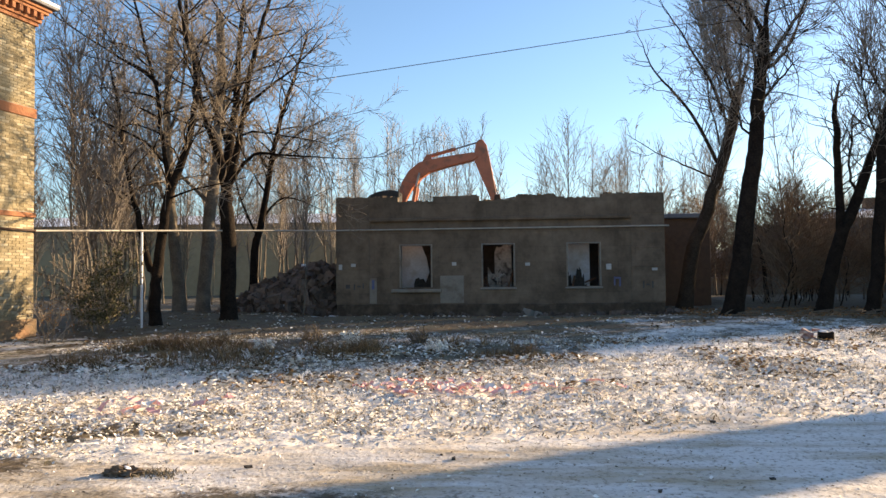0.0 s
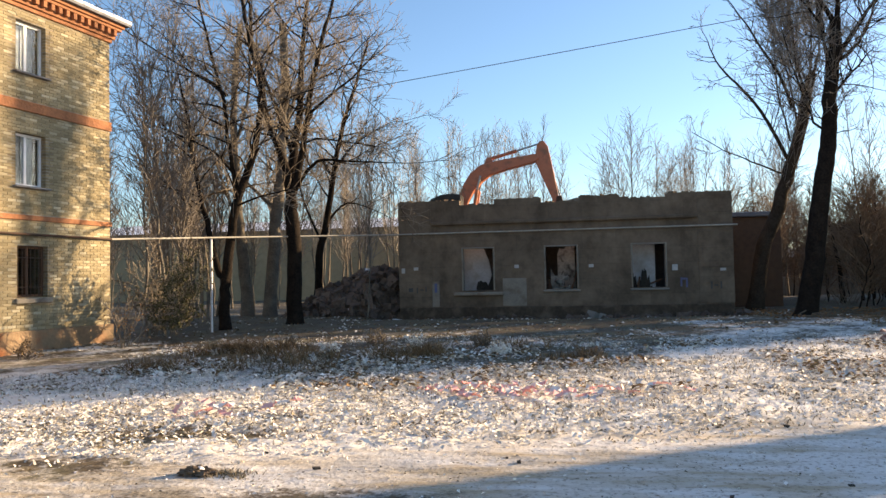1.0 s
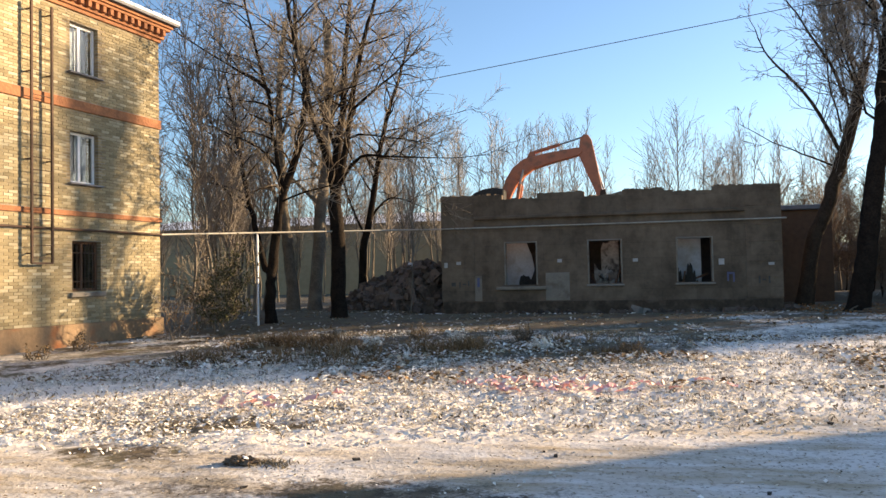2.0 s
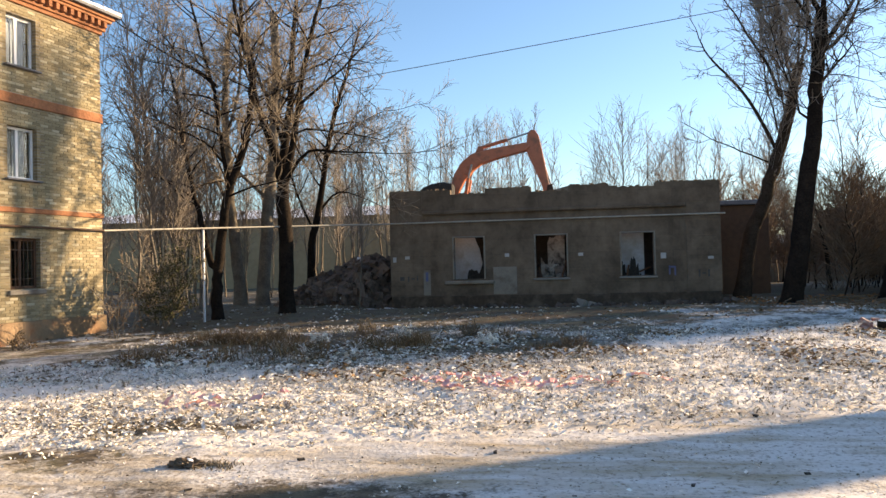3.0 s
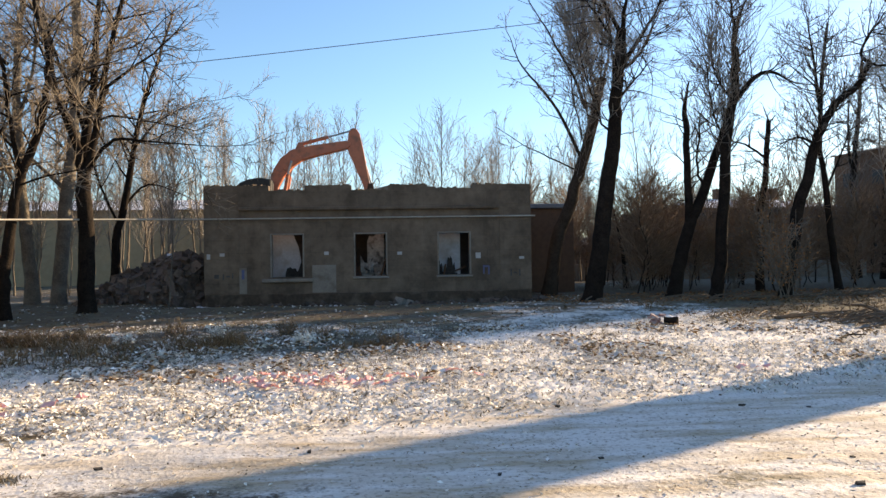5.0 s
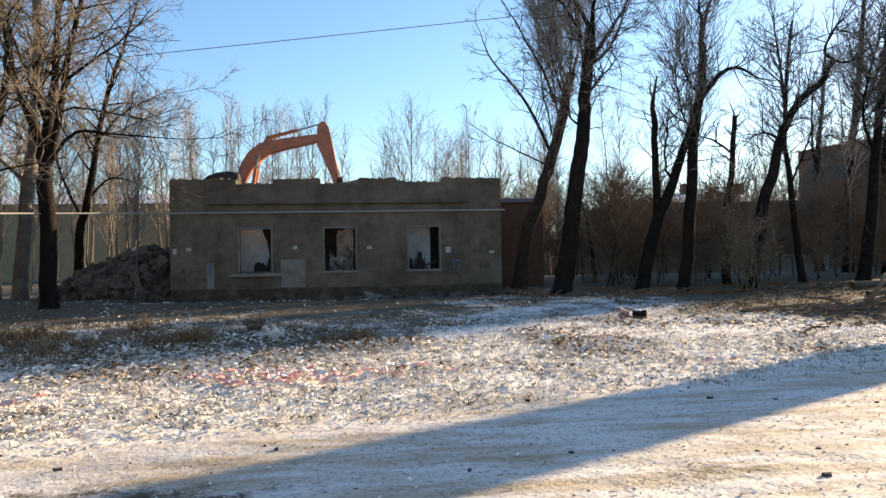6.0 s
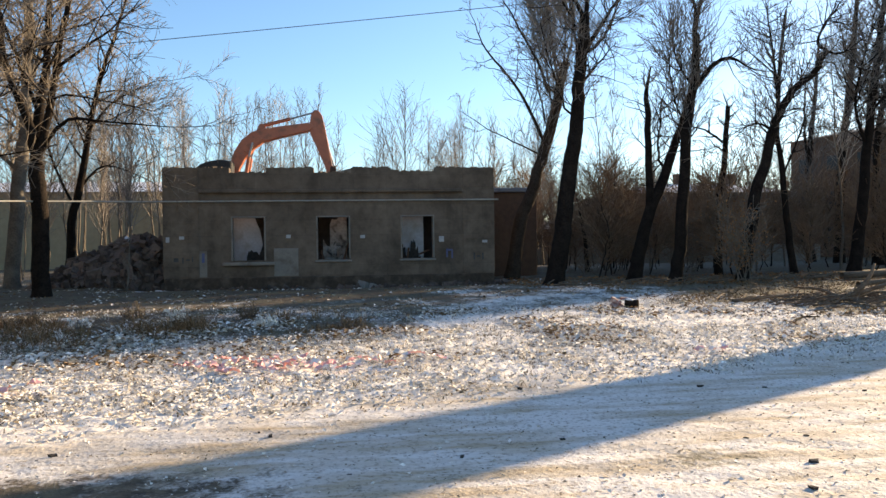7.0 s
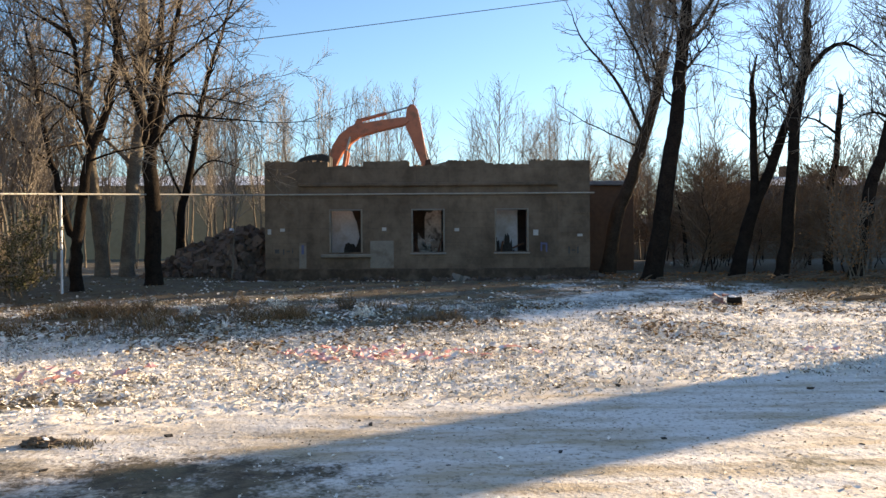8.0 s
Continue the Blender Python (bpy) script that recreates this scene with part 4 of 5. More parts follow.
def grow_tree(x, y, limbs, label, bark, twig, seed, density=1.0, reach=1.9, lift=0.08, level=2, low=0.3, shoots=0, group="bare trees", bough=0.036):
    """A bare tree from its main limbs (thickness and way, seen from the road); boughs and twigs grow from them."""
    rng = random.Random(seed)
    z = gz(x, y) - 0.12
    tree = thing("bare_tree", (x, y, z), label, "tree", group)
    stem, fine = Wood(), Wood()
    for number, (r0, r1, way) in enumerate(limbs):
        pts, depth, lean = [], 0.0, rng.uniform(-0.28, 0.28)
        for k, (dx, dz) in enumerate(way):
            if number and k:
                depth += lean * math.hypot(dx - way[k - 1][0], dz - way[k - 1][1]) + rng.gauss(0, 0.06)
            pts.append(Vector((dx, depth, dz)))
        run = smooth_path(pts, 4)
        n = len(run)
        radii = [r0 + (r1 - r0) * i / (n - 1) for i in range(n)]
        if number == 0:
            radii[0] *= 1.3
            radii[1] *= 1.1
        for i in range(1, n):
            run[i] = run[i] + Vector((rng.gauss(0, 0.02), rng.gauss(0, 0.02), 0))
        stem.limb(run, radii, 12 if r0 > 0.15 else 7)
        total = sum((b - a).length for a, b in zip(run, run[1:]))
        grown = 0.0
        for i in range(n - 1):
            seg = (run[i + 1] - run[i]).length
            grown += seg
            if number == 0 and run[i].z < low * run[-1].z + 1.2:
                continue
            if number and grown < 0.25 * total:
                continue
            for _ in range(int(seg * 3.6 * density + rng.random())):
                at = run[i].lerp(run[i + 1], rng.random())
                main = (run[i + 1] - run[i]).normalized()
                off = Vector((rng.gauss(0, 1), rng.gauss(0, 1), rng.gauss(0, 0.6) + 0.25))
                off = (off - main * off.dot(main)).normalized()
                long = reach * rng.uniform(0.5, 1.15) * (0.65 + 0.5 * (1 - grown / total))
                sprout(fine, rng, at, main * rng.uniform(0.35, 0.9) + off, long, min(radii[i] * 0.6, bough), level, lift, 0.16, heavy=stem)
            for _ in range(int(seg * shoots + rng.random()) if shoots and (number == 0 or number >= 4) else 0):
                at = run[i].lerp(run[i + 1], rng.random())
                off = Vector((rng.gauss(0, 0.35), rng.gauss(0, 0.35), 1.0))
                sprout(fine, rng, at, off, rng.uniform(1.0, 2.8), 0.011, 1, 0.12, 0.05, many=0.5)
        if r1 > 0.012 and not (number == 0 and len(limbs) > 1):
            sprout(fine, rng, run[-1], run[-1] - run[-2], reach * 0.9, r1, level, lift, 0.14, heavy=stem)
    link_mesh("trunk", stem.verts, stem.faces, bark, tree, smooth=True)
    crown = link_mesh("crown", fine.verts, fine.faces, twig, tree)
    tagged(crown, "bare branches and fine twigs")
    return tree


def grow_slim(seed, height, bark, twig, label, spread=1.0, base=0.3, r=0.09, per=3, rise=(1.4, 3.0), name="slim_tree"):
    """A slim young tree with rising branches; one is built, the others are copies."""
    rng = random.Random(seed)
    tree = thing(name, (0, -400, 0), label, "tree", "slim trees")
    stem, fine = Wood(), Wood()
    pts = [Vector((0, 0, -0.3))]
    n = 12
    for i in range(n):
        pts.append(pts[-1] + Vector((rng.gauss(0, 0.07), rng.gauss(0, 0.07), (height + 0.3) / n)))
    stem.limb(pts, [max(0.014, r * (1 - 0.88 * i / n)) for i in range(n + 1)], 6)
    for i in range(1, n):
        if pts[i].z < base * height:
            continue
        for _ in range(per):
            at = pts[i].lerp(pts[i + 1], rng.random())
            a = rng.uniform(0, 6.28)
            way = Vector((math.cos(a), math.sin(a), rng.uniform(*rise)))
            sprout(fine, rng, at, way, spread * rng.uniform(1.3, 2.8) * (1.25 - 0.75 * i / n), 0.02, 1, 0.06, 0.05, 0.0085, many=0.62)
    sprout(fine, rng, pts[-1], Vector((0, 0, 1)), 0.9, 0.014, 1, 0.1, 0.06, 0.0085, many=0.7)
    link_mesh("trunk", stem.verts, stem.faces, bark, tree, smooth=True)
    link_mesh("crown", fine.verts, fine.faces, twig, tree)
    return tree


LIMBS_A = [
    (0.21, 0.15, [(0.00, 0.00), (-0.02, 0.93), (0.03, 1.80)]),
    (0.13, 0.03, [(0.03, 1.80), (-0.28, 2.05), (-0.75, 3.40), (-1.21, 4.53), (-1.79, 6.41), (-2.12, 7.68), (-2.57, 8.94)]),
    (0.17, 0.05, [(0.03, 1.80), (0.21, 3.03), (0.47, 4.25), (1.09, 5.85), (1.22, 6.97), (1.27, 8.20), (0.90, 9.46), (0.62, 11.02)]),
    (0.08, 0.02, [(0.47, 4.41), (0.33, 6.36), (0.25, 7.48), (0.01, 8.74), (-0.32, 10.51), (-0.51, 11.62)]),
    (0.06, 0.015, [(0.14, 7.76), (-0.49, 8.29), (-1.15, 8.65), (-2.59, 9.58), (-3.64, 10.32)]),
    (0.05, 0.012, [(0.45, 5.04), (-0.37, 5.94), (-1.80, 6.66), (-2.93, 7.11)]),
]

LIMBS_T2 = [
    (0.27, 0.1, [(0.00, 0.00), (-0.18, 2.60), (-0.36, 4.09), (-0.46, 6.14), (-0.59, 8.56), (-0.47, 10.98), (-0.23, 12.93)]),
    (0.09, 0.03, [(-0.36, 4.09), (-1.20, 5.91), (-1.96, 7.62)]),
    (0.08, 0.02, [(-0.54, 7.35), (0.28, 9.26), (0.77, 11.43), (1.01, 13.37)]),
]

LIMBS_T3 = [
    (0.28, 0.17, [(0.00, 0.00), (0.17, 2.54), (0.41, 4.99), (0.58, 6.30), (0.68, 8.29), (0.80, 10.35), (0.75, 12.78)]),
    (0.1, 0.04, [(0.31, 4.61), (-0.84, 5.82), (-1.71, 6.56)]),
    (0.1, 0.03, [(0.65, 7.71), (1.24, 9.62), (1.61, 11.78), (1.73, 13.71)]),
]

LIMBS_B = [
    (0.28, 0.23, [(0.00, 0.00), (0.00, 1.30), (0.00, 2.71), (-0.08, 4.29)]),
    (0.15, 0.04, [(-0.08, 4.29), (-0.34, 5.76), (-0.89, 7.11), (-1.17, 8.58), (-1.57, 10.21), (-1.78, 11.82)]),
    (0.19, 0.06, [(-0.08, 4.29), (-0.14, 5.62), (0.00, 7.61), (-0.08, 9.62), (-0.08, 11.95)]),
    (0.15, 0.04, [(-0.04, 4.56), (0.20, 5.34), (0.53, 7.32), (0.75, 9.20), (1.22, 10.92), (1.50, 12.08)]),
    (0.09, 0.015, [(0.00, 4.55), (0.33, 5.09), (1.00, 5.67), (2.21, 5.57), (3.82, 5.40)]),
    (0.07, 0.015, [(-0.04, 6.10), (-0.47, 7.66), (-0.97, 9.23), (-1.07, 10.61)]),
    (0.06, 0.012, [(0.53, 7.32), (1.49, 7.99), (2.47, 8.74), (3.35, 9.68)]),
]

LIMBS_T4 = [
    (0.2, 0.04, [(0.00, 0.00), (0.19, 2.74), (0.56, 4.51), (0.90, 6.62), (1.38, 8.76), (2.01, 10.68), (2.65, 12.64)]),
    (0.07, 0.015, [(0.45, 4.18), (1.45, 5.19), (3.01, 4.65)]),
    (0.07, 0.015, [(0.90, 6.62), (1.98, 7.76), (3.54, 8.49)]),
    (0.06, 0.015, [(0.29, 3.41), (-0.39, 5.22), (-0.65, 7.04), (-0.78, 9.12)]),
]

LIMBS_C = [
    (0.33, 0.17, [(0.00, 0.00), (0.25, 1.32), (0.46, 2.66), (0.72, 4.58), (0.93, 5.74), (0.98, 6.90), (1.18, 8.44), (1.25, 9.51)]),
    (0.09, 0.02, [(1.25, 9.41), (0.91, 10.00), (0.45, 10.98), (0.18, 11.95)]),
    (0.1, 0.02, [(1.25, 9.41), (1.35, 10.38), (1.55, 11.94)]),
    (0.1, 0.02, [(1.25, 8.25), (1.76, 9.02), (2.38, 9.98), (2.80, 11.15)]),
    (0.07, 0.015, [(1.13, 8.05), (1.75, 8.53), (2.29, 9.20), (2.98, 10.75)]),
    (0.06, 0.01, [(0.98, 6.90), (1.43, 7.47), (2.13, 8.23), (2.43, 8.62)]),
    (0.05, 0.01, [(0.89, 5.74), (0.43, 6.52), (-0.02, 8.07), (-0.28, 9.24)]),
    (0.06, 0.01, [(1.04, 7.48), (0.70, 9.22), (-0.06, 10.21), (-0.62, 11.18)]),
]

LIMBS_C2 = [
    (0.29, 0.17, [(0.00, 0.00), (0.43, 2.51), (0.91, 3.69), (1.47, 5.48), (1.95, 6.96), (2.21, 8.30), (2.45, 9.12)]),
    (0.08, 0.015, [(1.48, 5.78), (0.51, 7.77), (-0.35, 8.86), (-1.13, 9.80), (-1.40, 10.73)]),
    (0.08, 0.015, [(1.68, 7.87), (1.13, 9.10), (0.14, 10.51), (-0.78, 11.84)]),
    (0.04, 0.01, [(1.17, 5.34), (0.16, 5.82), (-0.86, 6.31), (-2.02, 7.11)]),
    (0.06, 0.012, [(2.13, 8.15), (1.89, 9.97), (1.65, 12.47)]),
    (0.06, 0.012, [(2.45, 9.04), (2.78, 10.38), (2.83, 12.77)]),
    (0.05, 0.012, [(2.29, 8.75), (1.61, 10.29), (0.62, 12.37)]),
    (0.05, 0.012, [(2.34, 8.97), (2.44, 10.57), (2.24, 12.97)]),
    (0.04, 0.01, [(1.54, 6.57), (1.14, 8.57), (1.04, 10.77)]),
    (0.04, 0.01, [(1.84, 7.37), (1.64, 9.17), (1.14, 11.77)]),
]

LIMBS_D = [
    (0.27, 0.1, [(0.00, 0.00), (0.36, 1.51), (0.71, 2.79), (1.29, 4.07), (1.75, 5.36), (2.22, 6.65), (2.53, 7.73)]),
    (0.16, 0.11, [(0.71, 2.75), (0.69, 4.72), (0.70, 6.75)]),
    (0.06, 0.02, [(1.36, 4.29), (1.07, 4.93), (1.25, 6.43), (1.33, 7.07)]),
]

LIMBS_E = [
    (0.24, 0.13, [(0.00, 0.00), (0.23, 1.27), (0.41, 3.53), (0.50, 5.17), (0.72, 6.81), (0.95, 7.84), (0.92, 9.18)]),
    (0.12, 0.03, [(0.89, 7.22), (1.56, 7.95), (2.11, 8.31), (2.65, 8.38), (3.31, 8.08)]),
    (0.08, 0.015, [(0.92, 9.11), (0.76, 10.30), (0.41, 11.52)]),
    (0.08, 0.015, [(0.92, 9.11), (1.15, 10.31), (1.61, 11.76)]),
    (0.05, 0.01, [(0.53, 5.37), (0.13, 6.40), (-0.18, 7.42), (-0.38, 8.44)]),
    (0.05, 0.01, [(0.81, 7.22), (0.26, 8.24), (0.17, 9.67)]),
]

LIMBS_F = [
    (0.25, 0.09, [(0.00, 0.00), (0.17, 1.44), (0.47, 3.06), (0.86, 4.28), (1.15, 5.40), (1.49, 6.22), (2.04, 7.04), (2.82, 7.66), (3.32, 8.49)]),
    (0.07, 0.02, [(3.32, 8.49), (3.01, 8.79), (3.51, 9.62), (4.19, 10.46)]),
    (0.08, 0.02, [(1.49, 6.22), (1.55, 7.95), (1.54, 10.19)]),
    (0.06, 0.015, [(1.22, 5.50), (0.62, 5.80), (-0.03, 5.60)]),
    (0.05, 0.01, [(3.32, 8.49), (3.94, 8.40), (4.84, 9.03)]),
]

LIMBS_G = [
    (0.16, 0.1, [(0.00, 0.00), (0.12, 3.54), (0.27, 4.74), (0.50, 7.26)]),
    (0.06, 0.02, [(0.35, 5.70), (-0.47, 6.30), (-1.10, 6.46)]),
]

LIMBS_G1 = [
    (0.16, 0.05, [(0.00, 0.00), (-0.27, 1.89), (-0.48, 4.18), (-0.70, 6.24), (-0.55, 8.53), (-0.28, 10.81)]),
    (0.05, 0.01, [(-0.48, 4.18), (0.15, 5.78), (0.54, 7.16)]),
]

LIMBS_G3 = [
    (0.3, 0.1, [(0.00, 0.00), (0.22, 5.82), (0.63, 9.25), (1.14, 14.05), (1.48, 17.48)]),
    (0.12, 0.03, [(0.63, 9.25), (1.78, 12.00), (2.38, 14.76)]),
]

LIMBS_G4 = [
    (0.27, 0.07, [(0.00, 0.00), (0.41, 2.58), (0.70, 5.41), (1.07, 8.23), (1.62, 11.54), (1.95, 13.20)]),
    (0.08, 0.02, [(0.70, 5.41), (-0.04, 7.05), (0.24, 9.40), (0.65, 11.28)]),
    (0.07, 0.02, [(0.85, 6.82), (1.89, 8.01), (2.69, 9.91)]),
]

LIMBS_G5 = [
    (0.27, 0.08, [(0.00, 0.00), (-0.11, 4.35), (0.27, 8.28), (1.31, 12.53)]),
]

LIMBS_G2 = [
    (0.27, 0.08, [(0.00, 0.00), (-0.22, 5.09), (0.25, 9.95), (0.71, 14.44)]),
    (0.1, 0.03, [(-0.12, 6.21), (-0.96, 9.20), (-1.32, 12.17)]),
]

LIMBS_THIN = [
    (0.12, 0.03, [(0.00, 0.00), (-0.12, 1.83), (-0.38, 3.22), (-0.79, 4.60)]),
]

DARK_TREE = "large bare tree with dark forked trunk"
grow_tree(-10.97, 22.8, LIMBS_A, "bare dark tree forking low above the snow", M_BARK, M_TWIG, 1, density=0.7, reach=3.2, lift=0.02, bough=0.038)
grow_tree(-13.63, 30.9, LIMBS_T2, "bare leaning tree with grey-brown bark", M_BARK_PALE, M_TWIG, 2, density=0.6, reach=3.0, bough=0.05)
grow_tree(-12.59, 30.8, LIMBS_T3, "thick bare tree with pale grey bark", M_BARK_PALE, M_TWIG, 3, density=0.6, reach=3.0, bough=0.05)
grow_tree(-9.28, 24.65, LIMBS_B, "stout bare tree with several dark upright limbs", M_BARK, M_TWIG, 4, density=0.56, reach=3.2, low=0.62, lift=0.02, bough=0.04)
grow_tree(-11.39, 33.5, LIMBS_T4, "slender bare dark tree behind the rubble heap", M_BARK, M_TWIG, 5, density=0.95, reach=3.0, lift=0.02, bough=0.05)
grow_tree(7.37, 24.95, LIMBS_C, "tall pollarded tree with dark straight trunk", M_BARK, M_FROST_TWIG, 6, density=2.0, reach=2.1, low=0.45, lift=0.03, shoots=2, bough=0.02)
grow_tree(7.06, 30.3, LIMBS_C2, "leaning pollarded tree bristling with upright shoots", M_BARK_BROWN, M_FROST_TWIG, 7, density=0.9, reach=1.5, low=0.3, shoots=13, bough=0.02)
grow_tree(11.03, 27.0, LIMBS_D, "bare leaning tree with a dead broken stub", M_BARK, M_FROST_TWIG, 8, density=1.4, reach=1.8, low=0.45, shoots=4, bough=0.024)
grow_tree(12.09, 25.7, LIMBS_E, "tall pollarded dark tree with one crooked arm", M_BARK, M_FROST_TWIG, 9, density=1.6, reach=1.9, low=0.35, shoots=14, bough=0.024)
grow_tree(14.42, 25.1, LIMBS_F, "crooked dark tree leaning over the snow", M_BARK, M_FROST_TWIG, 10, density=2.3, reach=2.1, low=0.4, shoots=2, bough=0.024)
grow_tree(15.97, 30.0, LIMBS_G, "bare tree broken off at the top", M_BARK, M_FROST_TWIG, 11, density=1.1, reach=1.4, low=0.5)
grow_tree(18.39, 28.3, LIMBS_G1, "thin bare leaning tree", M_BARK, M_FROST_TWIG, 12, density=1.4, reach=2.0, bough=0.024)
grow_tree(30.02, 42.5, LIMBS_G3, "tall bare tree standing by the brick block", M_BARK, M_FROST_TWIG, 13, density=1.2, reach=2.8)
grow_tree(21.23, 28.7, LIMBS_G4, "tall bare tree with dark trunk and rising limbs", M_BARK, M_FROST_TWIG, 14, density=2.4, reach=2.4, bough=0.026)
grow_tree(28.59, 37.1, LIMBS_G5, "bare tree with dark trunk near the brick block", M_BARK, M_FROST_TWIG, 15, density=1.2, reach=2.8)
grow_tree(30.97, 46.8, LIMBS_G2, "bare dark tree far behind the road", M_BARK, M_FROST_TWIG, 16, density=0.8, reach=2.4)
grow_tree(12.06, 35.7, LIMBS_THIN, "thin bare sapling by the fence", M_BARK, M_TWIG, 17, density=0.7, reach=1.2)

# more of the same row, added beyond the view to shade the verge
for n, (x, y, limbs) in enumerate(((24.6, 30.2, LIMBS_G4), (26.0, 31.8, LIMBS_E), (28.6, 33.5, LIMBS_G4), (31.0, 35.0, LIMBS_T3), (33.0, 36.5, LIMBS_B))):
    grow_tree(x, y, limbs, "tall bare tree added past the view to shade the verge", M_BARK, M_FROST_TWIG, 120 + n, density=2.0, reach=2.4)

# unseen tree behind the tower; its twigs soften the shadow band's edges
grow_tree(23.45, 18.2, LIMBS_T2, "tall bare tree added out of view to fray the shadow band", M_BARK, M_FROST_TWIG, 140, density=1.6, reach=2.2)

# slim trees behind the house, in the left wood and beyond the fence
rng = random.Random(31)
kinds = [grow_slim(41 + k, *row) for k, row in enumerate((
    (12.0, M_BARK_PALE, M_ASPEN, "slim bare aspen with upright frosted branches", 1.0, 0.25, 0.075, 4),
    (11.0, M_BARK_PALE, M_ASPEN, "slim bare aspen with fine pale twigs", 0.9, 0.3, 0.07, 4),
    (9.5, M_BARK_PALE, M_FROST_TWIG, "slim bare young tree with brown twigs", 1.0, 0.2, 0.055, 4),
    (7.5, M_BARK_PALE, M_FROST_TWIG, "thin bare sapling with brown twigs", 0.9, 0.18, 0.04, 4),
    (5.0, M_BARK, M_BRUSH, "low bare bushy sapling with brown twigs", 1.1, 0.08, 0.05, 6, (0.7, 2.0)),
    (3.4, M_BARK, M_BRUSH, "tangled brown undergrowth sapling", 0.95, 0.03, 0.03, 5, (0.3, 1.8)),
    (9.0, M_BARK_PALE, M_ASPEN, "broad bare young tree with fanned pale branches", 1.6, 0.3, 0.10, 5, (0.8, 1.8))))]


def plant(kind, x, y, scale):
    t = copy_thing(kinds[kind], pose(x, y, gz(x, y), rng.gauss(0, 3), rng.gauss(0, 3), rng.uniform(0, 360)))
    t.scale = (scale * rng.uniform(0.9, 1.1),) * 2 + (scale,)
    return t


for k in range(40):
    plant(rng.choice((0, 1)), -16.5 + 0.40 * k + rng.uniform(-0.25, 0.25), 49 + rng.uniform(-3, 3), rng.uniform(0.82, 0.94))
for x, s in ((2.9, 0.78), (5.4, 0.80), (7.6, 0.86), (8.5, 0.90), (9.4, 0.86), (10.5, 0.82), (11.6, 0.75), (0.9, 0.52), (1.9, 0.6), (12.8, 0.7)):
    plant(rng.choice((0, 1)), x, 50 + rng.uniform(-2, 2), s)
for k in range(12):
    plant(rng.choice((0, 1)), rng.uniform(2.2, 13.5), 50 + rng.uniform(-3, 3), rng.uniform(0.66, 0.86))
plant(6, 4.1, 49.0, 1.12)
plant(6, 6.6, 51.0, 0.85)
for k in range(36):
    x = rng.uniform(-32, -9.5)
    plant(rng.choice((1, 2, 2, 3)), x, rng.uniform(30, 46) + max(0, -18 - x) * 0.5, rng.uniform(0.75, 1.15))
for k in range(16):
    plant(rng.choice((2, 2, 3)), rng.uniform(-18.5, -12.4), rng.uniform(22.0, 31), rng.uniform(0.7, 1.1))
for x, y, s in ((-12.2, 20.4, 0.85), (-12.0, 20.9, 0.95), (-12.5, 21.6, 0.9), (-12.9, 22.4, 1.0), (-12.1, 22.0, 0.8)):
    plant(2, x, y, s)
plant(3, -7.62, 28.0, 0.95)
for k in range(30):
    plant(4, rng.uniform(8, 26), rng.uniform(38, 49), rng.uniform(0.55, 1.1))
for k in range(16):
    plant(rng.choice((2, 3, 3)), rng.uniform(9, 24), rng.uniform(40, 54), rng.uniform(0.6, 0.95))
for k in range(6):
    plant(rng.choice((0, 1, 2)), rng.uniform(14.5, 25), rng.uniform(31.5, 44), rng.uniform(0.75, 1.0))
for k in range(12):
    plant(rng.choice((2, 3, 4)), rng.uniform(14, 44), rng.uniform(31, 57), rng.uniform(0.8, 1.2))
for k in range(34):
    plant(5, rng.uniform(10.5, 30), rng.uniform(28.5, 40), rng.uniform(0.5, 1.25))
for k in range(14):
    plant(rng.choice((2, 3)), rng.uniform(-12, 14), rng.uniform(56, 66), rng.uniform(0.7, 1.0))


for ob, x, y in zip(kinds, (-16.6, -13.7, -19.0, -21.5, 15.2, 13.4, 8.0), (51.0, 49.0, 36.0, 33.0, 41.0, 31.0, 52.0)):
    ob.matrix_world = pose(x, y, gz(x, y), 1, -2, 40 * x)


# ---- shrubs, weeds and frosted grass ----
def blades(name, label, spots, material_, seed, tall, wide, per, lean=0.6, category="grass", kind="stuff"):
    """Tufts of narrow curved leaves, all in one object."""
    r = np.random.default_rng(seed)
    x, y, s = (np.repeat(v, per) for v in np.array(spots, dtype=float).T)
    n = len(x)
    z = ground_z(x, y) + 0.005
    a = r.uniform(0, 6.28, n)
    h, w = tall * s * r.uniform(0.5, 1.2, n), wide * r.uniform(0.6, 1.4, n)
    x, y = x + r.normal(0, 0.05, n), y + r.normal(0, 0.05, n)
    lx, ly = np.cos(a) * h * lean * r.uniform(0.2, 1.3, n), np.sin(a) * h * lean * r.uniform(0.2, 1.3, n)
    px, py = -np.sin(a) * w, np.cos(a) * w
    rows = [(x - px, y - py, z), (x + px, y + py, z), (x + lx * 0.4 + px * 0.8, y + ly * 0.4 + py * 0.8, z + h * 0.65),
            (x + lx * 0.4 - px * 0.8, y + ly * 0.4 - py * 0.8, z + h * 0.65), (x + lx, y + ly, z + h)]
    verts = np.stack([np.stack(q, axis=-1) for q in rows], axis=1).reshape(-1, 3)
    b = np.arange(n) * 5
    faces = np.concatenate([np.stack([b, b + 1, b + 2], axis=-1), np.stack([b, b + 2, b + 3], axis=-1), np.stack([b + 3, b + 2, b + 4], axis=-1)])
    return tagged(link_mesh(name, verts, faces, material_), label, category, kind=kind)


